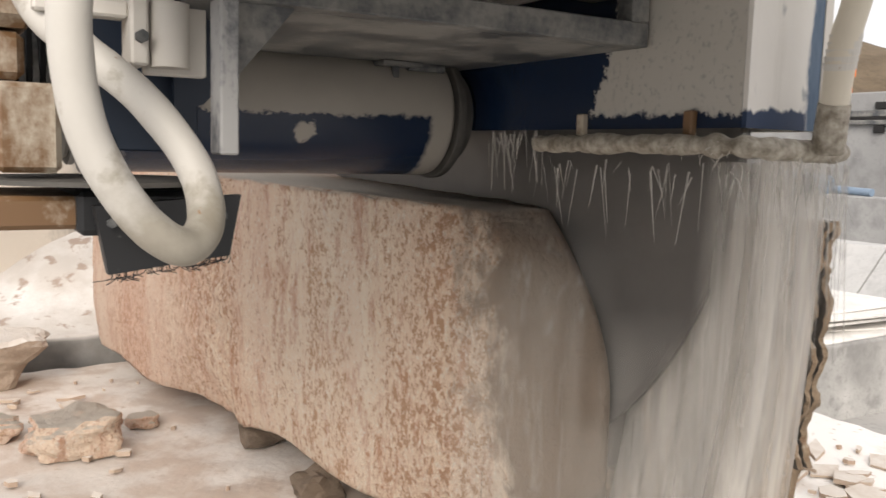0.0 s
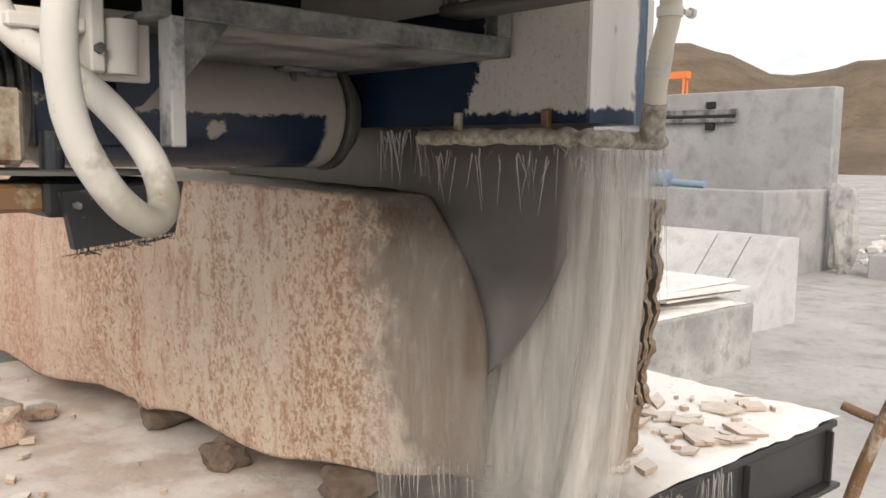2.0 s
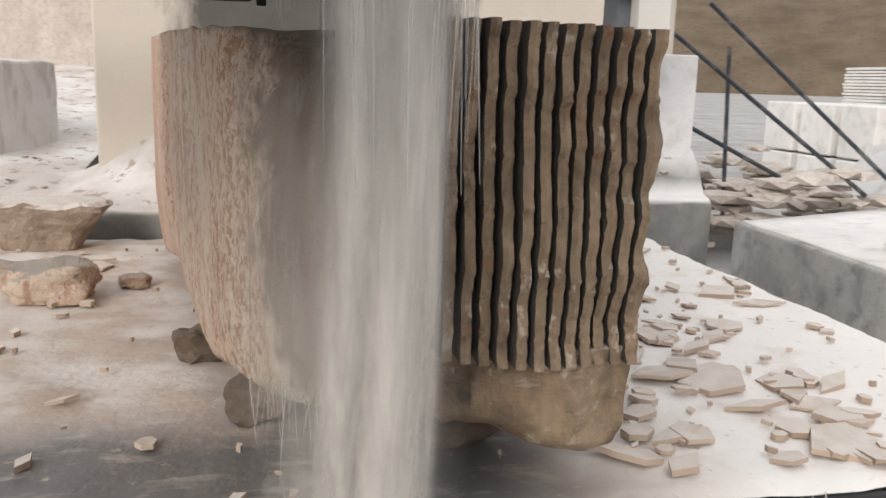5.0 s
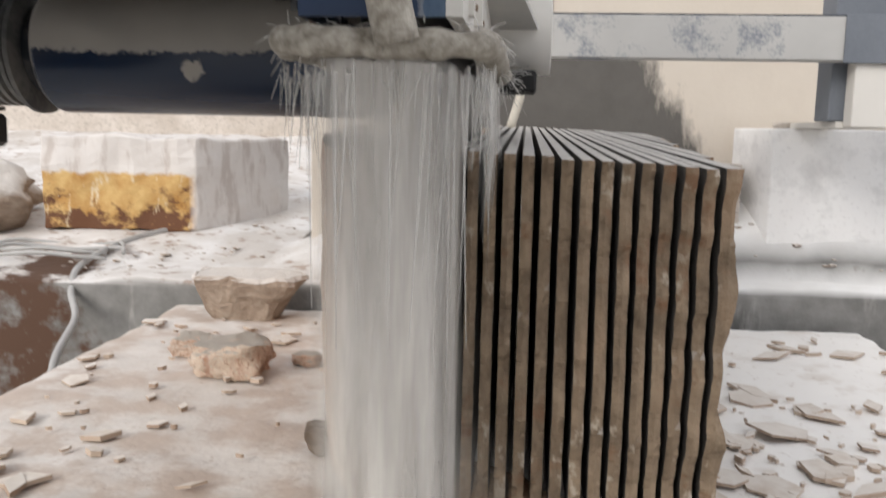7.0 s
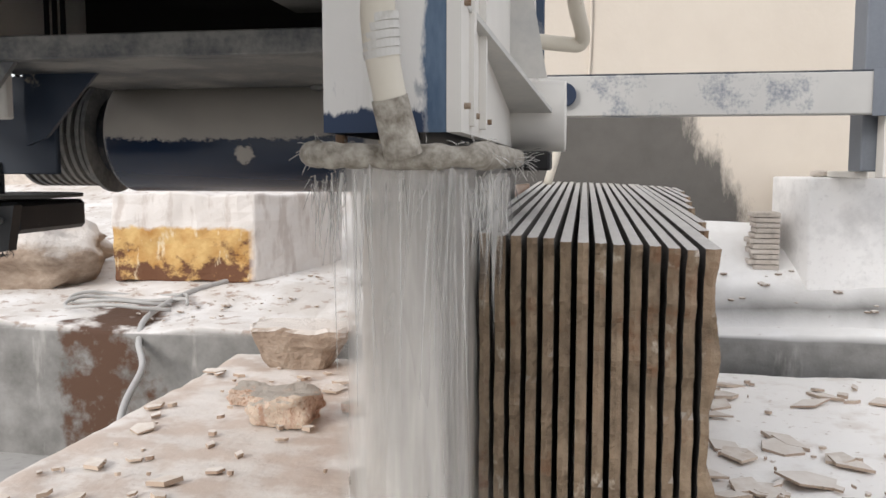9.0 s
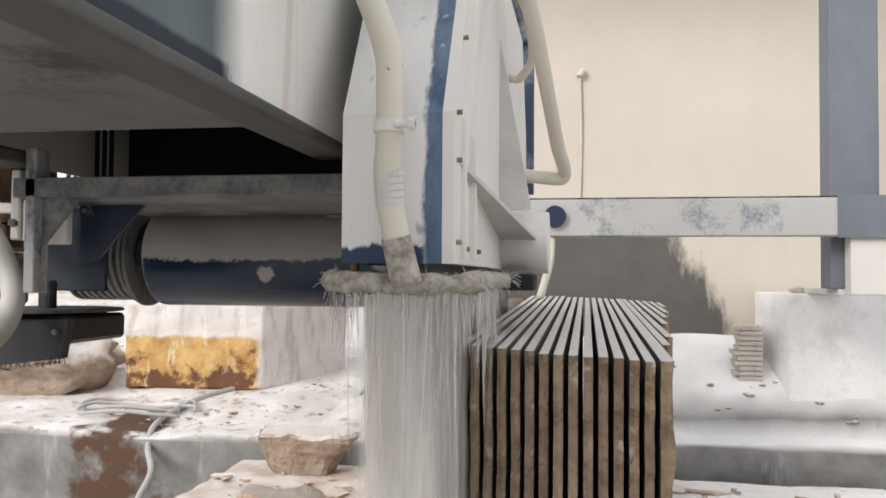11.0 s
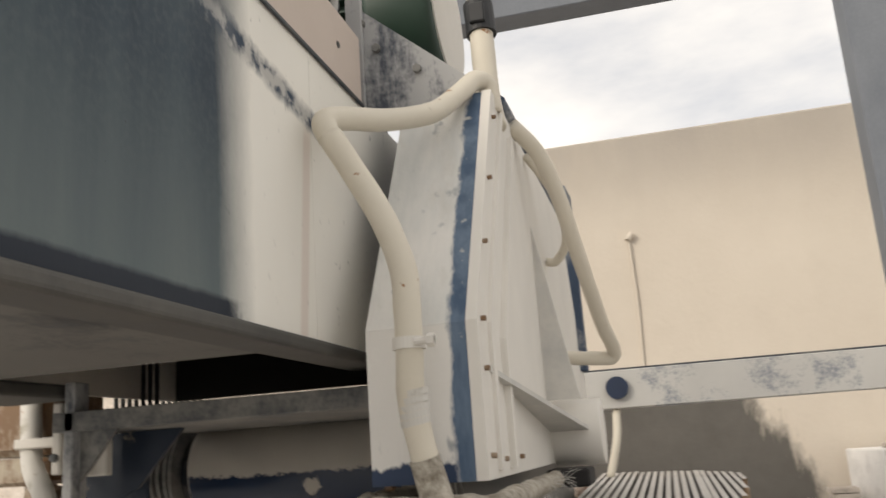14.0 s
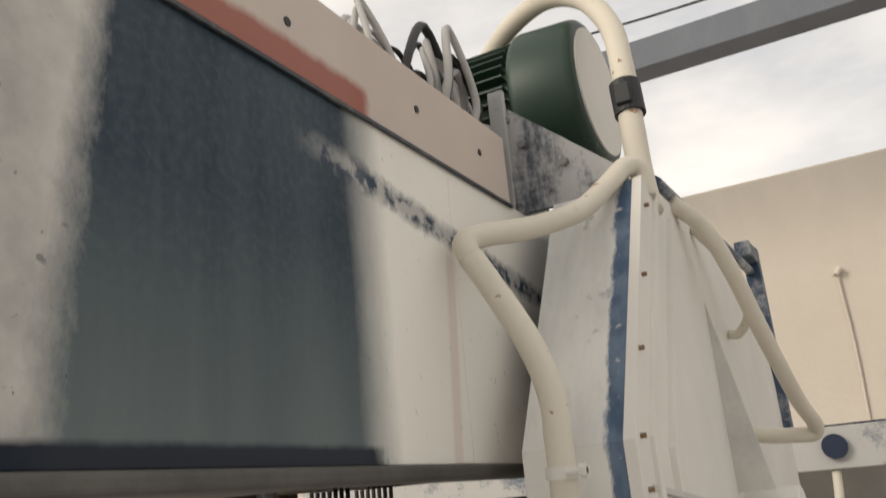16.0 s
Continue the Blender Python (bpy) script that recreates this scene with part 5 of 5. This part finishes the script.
part("pump_pipe", cyl(bm_new(), (10.55, 6.85, 0.72), (10.5, 6.2, 0.70), 0.06, seg=16), M_PAD, pump)
for k, (yy, hh, ww) in enumerate(((14.6, 2.3, 1.3), (13.1, 1.9, 1.0), (16.2, 1.5, 1.2))):
    st = thing("slab_stack", "tall stack of thin pale stone tiles in the yard", "tile stack", "tile stacks")
    n = int((hh - GZ) / 0.075)
    for j in range(n):
        rng2 = random.Random(k * 100 + j)
        part("tile", box(bm_new(), 13.6 + rng2.uniform(-0.04, 0.04), 15.0, yy - ww + rng2.uniform(-0.04, 0.04), yy + ww, GZ + j * 0.075, GZ + j * 0.075 + 0.055), M_LIME, st)
crane = thing("gantry_crane", "small orange gantry crane far off below the hills", "crane")
for y in (38.2, 40.6):
    for dx in (-0.5, 0.5):
        bm = bm_new()
        tube(bm, [(57.6 + dx * 1.6, y, GZ), (57.6 + dx * 0.4, y, 7.5)], 0.10, 8, 2)
        part("crane_leg", bm, M_ORANGE, crane)
part("crane_beam", box(bm_new(), 57.3, 57.9, 37.9, 40.9, 7.5, 8.05), M_ORANGE, crane)
rub = bm_new()
rng = random.Random(8)
for k in range(360):
    x, y = rng.uniform(12.6, 17), rng.uniform(1.2, 4.6)
    s = rng.uniform(0.08, 0.26)
    rock(rub, (x, y, GZ + 0.1 + rng.uniform(0, 1.5) * (1 - abs(y - 3.0) / 2.4)), (s, s * 0.8, s * 0.5), k, 1, 0.3)
solo("rubble_heap", rub, M_LIME, "heap of broken white stone offcuts", "rubble", kind="stuff")
rub = bm_new()
rng = random.Random(18)
for k in range(150):
    x, y = rng.uniform(3.6, 6.6), rng.uniform(5.6, 8.2)
    q = rng.uniform(0.10, 0.30)
    rock(rub, (x, y, GZ + 0.1 + rng.uniform(0, 0.95) * (1 - abs(x - 5.0) / 2)), (q, q * 0.9, q * 0.3), k + 300, 1, 0.3)
solo("rubble_heap", rub, M_CHIP, "heap of pale stone offcuts beside the plinth", "rubble", kind="stuff")
lattice = thing("steel_trestle", "dark steel trestle leaning over the offcut heap", "trestle")
for k, (p, q) in enumerate((((3.4, 6.3, 1.5), (5.4, 5.7, -0.1)), ((3.9, 6.3, 1.7), (5.9, 5.8, -0.1)), ((3.0, 6.4, 0.9), (4.7, 5.9, 0.0)), ((4.2, 6.4, 1.3), (4.3, 6.4, -0.5)))):
    part("bar", cyl(bm_new(), p, q, 0.022, seg=8), M_DARKST, lattice)
for k in range(6):
    solo("yard_block", box(bm_new(), 7.4, 8.4, 8.2 + 0.9 * (k % 3), 8.95 + 0.9 * (k % 3), GZ + 0.75 * (k // 3), GZ + 0.72 + 0.75 * (k // 3), 0.02), M_LIME, "pale block of stacked stone tiles in the yard", "stone block", "yard blocks")
solo("rubble_wall", box(bm_new(), 12.1, 12.4, 1.0, 4.2, GZ - 0.05, -0.35, 0.02), M_CONC, "low concrete kerb holding the rubble heap", "kerb", kind="structure")
bm = bm_new()
rock(bm, (12.3, 4.72, 0.0), (0.10, 0.26, 0.80), 33, 3, 0.45)
solo("leaning_stone", bm, M_CONCBLK, "upright slab leaning on the tank wall", "stone slab")
bm = bm_new()
tube(bm, [(2.34, 0.20, GZ - 0.02), (2.36, 0.12, -0.40), (2.40, -0.04, 0.12), (2.44, -0.16, 0.55)], 0.035, 12, 6)
tube(bm, [(2.41, -0.02, -0.15), (2.40, 0.14, -0.12), (2.38, 0.24, -0.09)], 0.025, 10, 4)
solo("prop_pole", bm, M_RUSTY, "dirty steel prop leaning beside the table", "pole", smooth=True)

# ---- stones and chips ----
for k, (x, y, sx, sy, sz, z) in enumerate(((-0.52, 1.12, 0.085, 0.075, 0.058, 0.055), (-0.33, 0.62, 0.095, 0.08, 0.06, 0.055), (0.15, 0.45, 0.14, 0.12, 0.05, 0.05), (-0.45, 1.75, 0.14, 0.12, 0.06, 0.055), (0.3, 1.7, 0.16, 0.14, 0.05, 0.05))):
    bm = bm_new()
    rock(bm, (x, y, z), (sx, sy, sz), 40 + k, 3)
    solo("support_stone", bm, M_BROWN, "wet brown stone wedged under the block", "stone", "support stones")
for k, (x, y, s) in enumerate(((-1.14, 1.95, 0.185), (-0.86, 2.12, 0.07), (-1.40, 2.20, 0.11))):
    bm = bm_new()
    rock(bm, (x, y, s * 0.4), (s, s * 0.8, s * 0.48), 60 + k, 4, 0.36)
    solo("loose_stone", bm, M_STONE, "loose piece of red and cream travertine on the table", "stone", "loose stones")
shapes = []
for k in range(10):
    bm = bm_new()
    r = random.Random(k)
    n = r.randint(4, 6)
    ax = r.uniform(0.25, 0.9)
    poly = [(math.cos(2 * math.pi * i / n) * r.uniform(0.6, 1.0), ax * math.sin(2 * math.pi * i / n) * r.uniform(0.6, 1.0)) for i in range(n)]
    prism(bm, poly, -0.5, 0.5, "z")
    shapes.append((mesh("chip", bm, M_SHARD),))
rng = random.Random(21)
chip_zones = ((0.52, 1.35, 0.12, 1.5, 80), (0.55, 1.85, 0.15, 1.9, 75), (0.6, 1.85, 1.7, 3.1, 45), (-1.85, -0.75, 0.2, 2.9, 84), (-0.8, 0.4, 0.1, 0.5, 12))
for x0, x1, y0, y1, n in chip_zones:
    for k in range(n):
        x, y = rng.uniform(x0, x1), rng.uniform(y0, y1)
        s = rng.choice((0.015, 0.02, 0.03, 0.045, 0.065, 0.10, 0.13) if x > 0.4 else (0.012, 0.015, 0.02, 0.03, 0.05, 0.09)) * rng.uniform(0.8, 1.25)
        ob = new("stone_chip", shapes[rng.randrange(10)][0])
        ob.matrix_basis = pose(x, y, 0.012 + 0.006 * rng.random(), rng.uniform(-7, 7), rng.uniform(-7, 7), rng.uniform(0, 360)) @ Matrix.Diagonal((s, s, rng.uniform(0.008, 0.018), 1))
        tagged(ob, "flat broken chip of travertine lying in the slurry", "stone chip", "stone chips")

litter = bm_new()
for k in range(70):
    x, y = rng.uniform(-2.9, -1.62), rng.uniform(3.45, 5.0)
    q = rng.choice((0.010, 0.014, 0.02, 0.03)) * rng.uniform(0.8, 1.3)
    rock(litter, (x, y, 0.125 + 0.83 * ((y - 3.36) / 5.24) ** 1.2), (q, q * rng.uniform(0.5, 1.0), q * 0.45), 500 + k, 1, 0.4)
for k in range(34):
    x, y = rng.uniform(0.55, 2.3), rng.uniform(3.50, 3.85)
    q = rng.choice((0.006, 0.009, 0.014, 0.022)) * rng.uniform(0.8, 1.3)
    rock(litter, (x, y, 0.23 + 0.61 * ((y - 3.48) / 0.77) ** 0.6), (q * 1.3, q, q * 0.5), 700 + k, 1, 0.4)
solo("stone_litter", litter, M_MUD, "small dark stone crumbs scattered over the kerbs", "stone litter", kind="stuff")

# ---- water ----
def curtain(name, label, path, z_top, z_low, material, seed, lean=0.0, ragged=0.12, step=0.012, head=1.0, spread=0.0):
    """A falling sheet of water along a line, rippled and torn at its lower edge."""
    bm = bm_new()
    pts = []
    for (ax, ay), (bx, by) in zip(path, path[1:]):
        n = max(2, int(math.hypot(bx - ax, by - ay) / step))
        pts += [(ax + (bx - ax) * k / n, ay + (by - ay) * k / n) for k in range(n)]
    pts.append(path[-1])
    nz = 22
    mid = sum(p[0] for p in pts) / len(pts)
    cols = []
    for i, (x, y) in enumerate(pts):
        zl = z_low + ragged * noise.noise(Vector((i * 0.35, seed, 0))) + ragged * 0.6 * noise.noise(Vector((i * 1.1, seed, 3)))
        col = []
        for j in range(nz + 1):
            t = j / nz
            z = z_top + (zl - z_top) * t
            w = 0.010 + 0.02 * t
            dx = w * noise.noise(Vector((i * 0.3, t * 1.2, seed)))
            dy = w * noise.noise(Vector((i * 0.3, t * 1.2, seed + 7))) - lean * t * t
            col.append(bm.verts.new((x + dx + (x - mid) * spread * t, y + dy, z)))
        cols.append(col)
    for a, b in zip(cols, cols[1:]):
        for j in range(nz):
            bm.faces.new((a[j], b[j], b[j + 1], a[j + 1]))
    ob = solo(name, bm, material, label, "water", "falling water", smooth=True)
    n = len(cols)
    thick = ob.data.attributes.new("thick", "FLOAT", "POINT")
    for i in range(n):
        side = min(1.0, min(i, n - 1 - i) / (0.28 * n))
        for j in range(nz + 1):
            t = j / nz
            low = min(1.0, (1 - t) / 0.22) if ragged > 0.05 else 1.0
            thick.data[i * (nz + 1) + j].value = (side * side * (3 - 2 * side)) * low * min(1.0, head + t / 0.15)
    return ob


def strands(name, label, path, z_top, lengths, count, seed, r=0.003):
    """Single threads of water that hang and fall from an edge, tapering down."""
    bm = bm_new()
    rr = random.Random(seed)
    total = len(path) - 1
    for k in range(count):
        u = rr.random() * total
        i = min(int(u), total - 1)
        f = u - i
        x = path[i][0] + (path[i + 1][0] - path[i][0]) * f + rr.uniform(-0.012, 0.012)
        y = path[i][1] + (path[i + 1][1] - path[i][1]) * f + rr.uniform(-0.012, 0.012)
        n = rr.uniform(*lengths)
        q = r * rr.uniform(0.5, 1.5)
        z1 = z_top - rr.uniform(0, 0.03)
        ax, ay = rr.uniform(-0.02, 0.02), rr.uniform(-0.03, 0.02)
        rings = []
        for j in range(5):
            t = j / 4
            w = q * (1.5 - 1.2 * t)
            c = Vector((x + ax * t, y + ay * t, z1 - n * t))
            rings.append([bm.verts.new(c + Vector((w * math.cos(a), w * math.sin(a), 0))) for a in (0, 2.1, 4.2)])
        for a, b in zip(rings, rings[1:]):
            for m in range(3):
                bm.faces.new((a[m], a[(m + 1) % 3], b[(m + 1) % 3], b[m]))
    ob = solo(name, bm, M_WATER2, label, "water", kind="stuff", smooth=True)
    thick = ob.data.attributes.new("thick", "FLOAT", "POINT")
    thick.data.foreach_set("value", [1.0] * len(ob.data.vertices))
    return ob


water_parts = []
water_parts.append(curtain("water_sheet", "milky slurry water pouring from the spray pipe", [(-0.235, -0.27), (-0.18, -0.30), (-0.08, -0.30), (-0.015, -0.28)], 1.15, -0.50, M_WATER, 1, -0.27, spread=0.10))
water_parts.append(curtain("water_sheet", "milky slurry water pouring from the spray pipe", [(-0.21, -0.24), (-0.10, -0.26), (-0.01, -0.25)], 1.15, -0.40, M_WATER, 2, -0.32, spread=0.18))
water_parts.append(curtain("water_sheet", "milky slurry water pouring behind the blade rim", [(-0.075, -0.28), (-0.07, -0.10), (-0.07, 0.26)], 1.14, 0.0, M_WATER, 3, -0.12))
water_parts.append(curtain("water_sheet", "milky slurry water pouring behind the blade rim", [(-0.04, -0.27), (-0.035, -0.05), (-0.035, 0.20)], 1.14, 0.0, M_WATER, 4, -0.14))
water_parts.append(curtain("water_sheet", "milky slurry water pouring from the spray pipe", [(-0.16, -0.29), (-0.08, -0.30), (-0.02, -0.29)], 1.15, -0.52, M_WATER, 11, -0.16))
water_parts.append(curtain("water_sheet", "milky slurry water pouring behind the blade rim", [(-0.055, -0.29), (-0.05, -0.12), (-0.055, 0.10)], 1.14, 0.0, M_WATER, 12, -0.12))
water_parts.append(curtain("water_sheet", "milky slurry water thrown off the blade rim", [(-0.20, -0.26), (-0.15, -0.20), (-0.13, -0.06)], 1.14, 0.0, M_WATER2, 5, -0.16, 0.1))
water_parts.append(curtain("water_sheet", "thin slurry water running over the block", [(-0.42, 0.52), (-0.27, 0.31), (-0.125, 0.17)], 0.95, 0.02, M_MIST, 6, -0.02, 0.15, 0.012, 0.0))
water_parts.append(curtain("water_sheet", "thin slurry water running off the spray pipe", [(0.022, -0.26), (0.024, 0.0), (0.024, 0.30)], 1.15, 0.97, M_WATER2, 7, 0.0, 0.2))
water_parts.append(strands("water_threads", "threads of water falling from the spray pipe", [(-0.275, 0.34), (-0.275, -0.24), (-0.2, -0.305), (0.0, -0.295), (0.022, -0.2), (0.022, 0.3)], 1.15, (0.015, 0.15), 150, 1, 0.0013))
water_parts.append(strands("water_threads", "threads of water dripping from the guard", [(-0.245, 0.35), (-0.245, 0.60)], 1.205, (0.03, 0.16), 30, 2, 0.002))
water_parts.append(strands("water_threads", "threads of water dripping from the block", [(-0.36, 0.44), (-0.25, 0.32), (-0.1, 0.25)], 0.20, (0.03, 0.20), 34, 3, 0.0018))
water_parts.append(strands("water_threads", "threads of water dripping from the table edge", [(0.0, 0.022), (0.55, 0.022), (0.98, 0.022)], 0.0, (0.04, 0.34), 60, 4, 0.0017))

water_parts.append(curtain("water_sheet", "fine slurry mist at the foot of the stream", [(-0.36, 0.20), (-0.20, 0.02), (-0.02, -0.03), (0.09, -0.04)], 0.55, -0.01, M_MIST, 21, 0.0, 0.04, 0.012, 0.0))
water_parts.append(curtain("water_sheet", "fine slurry mist at the foot of the stream", [(-0.30, 0.10), (-0.12, -0.02), (0.03, -0.05)], 0.80, -0.01, M_MIST, 22, 0.0, 0.04, 0.012, 0.0))


def spray(name, label, path, count, seed, reach=0.07):
    """Short bent threads thrown out from a wet pipe in all directions."""
    bm = bm_new()
    rr = random.Random(seed)
    for k in range(count):
        i = rr.randrange(len(path) - 1)
        p = Vector(path[i]).lerp(Vector(path[i + 1]), rr.random())
        d = Vector((rr.uniform(-1, 1), rr.uniform(-1, 1), rr.uniform(-0.5, 0.8))).normalized()
        n = reach * rr.uniform(0.2, 1.0) ** 1.6
        q = [p + d * (0.015 + n * t) + Vector((0, 0, -0.35 * n * t * t)) for t in (0, 0.5, 1.0)]
        tube(bm, q, rr.uniform(0.0004, 0.0011), 4, 2)
    ob = solo(name, bm, M_WATER2, label, "water", kind="stuff", smooth=True)
    ob.data.attributes.new("thick", "FLOAT", "POINT").data.foreach_set("value", [1.3] * len(ob.data.vertices))
    return ob


water_parts.append(strands("water_threads", "bright drips falling before the water sheet", [(-0.22, -0.305), (-0.06, -0.312), (0.01, -0.30)], 1.15, (0.10, 0.42), 26, 41, 0.0020))
water_parts.append(spray("water_spray", "fine threads of water splashing off the spray pipe", [(-0.275, -0.10, 1.168), (-0.27, -0.24, 1.168), (-0.22, -0.30, 1.166), (-0.06, -0.302, 1.164), (0.010, -0.28, 1.164), (0.022, -0.10, 1.166), (0.022, 0.30, 1.168)], 170, 31, 0.04))
water_parts.append(spray("water_spray", "fine threads of water splashing under the boss", [(0.022, 0.0, 1.17), (0.03, 0.40, 1.17), (0.04, 0.60, 1.14)], 90, 32, 0.07))
for k, (x, y, r) in enumerate(((-0.10, 0.13, 0.16), (-0.22, 0.20, 0.11), (0.02, 0.10, 0.10))):
    bm = bm_new()
    g = bmesh.ops.create_icosphere(bm, subdivisions=4, radius=1.0)
    for v in g["verts"]:
        q = v.co.copy()
        d = 1 + 0.30 * noise.noise(q * 2.2 + Vector((k * 5, 0, 0)))
        v.co = Vector((x + q.x * r * d, y + q.y * r * d, max(0.0, q.z) ** 1.5 * 0.06 * d))
    ob = solo("splash", bm, M_MIST, "white churned splash where the water meets the table", "water", "falling water", smooth=True)
    ob.data.attributes.new("thick", "FLOAT", "POINT").data.foreach_set("value", [0.8] * len(ob.data.vertices))
    water_parts.append(ob)


# ---- movement ----
def motions():
    """The blade and pulley turn; the water shivers as it falls."""
    steps = 200
    spin = [(16.0 * k / steps, pose(BX, BY, BZ, -82.0 * k, 0, 0)) for k in range(steps + 1)]
    walk(blade_ob, spin)
    walk(pulley_thing, [(16.0 * k / steps, pose(0, 0.80, BZ, -82.0 * k, 0, 0)) for k in range(steps + 1)])
    for n, ob in enumerate(water_parts):
        r = random.Random(n)
        rows = []
        for k in range(81):
            rows.append((0.2 * k, pose(r.uniform(-0.003, 0.003), r.uniform(-0.004, 0.004), r.uniform(-0.018, 0.018))))
        walk(ob, rows)


motions()
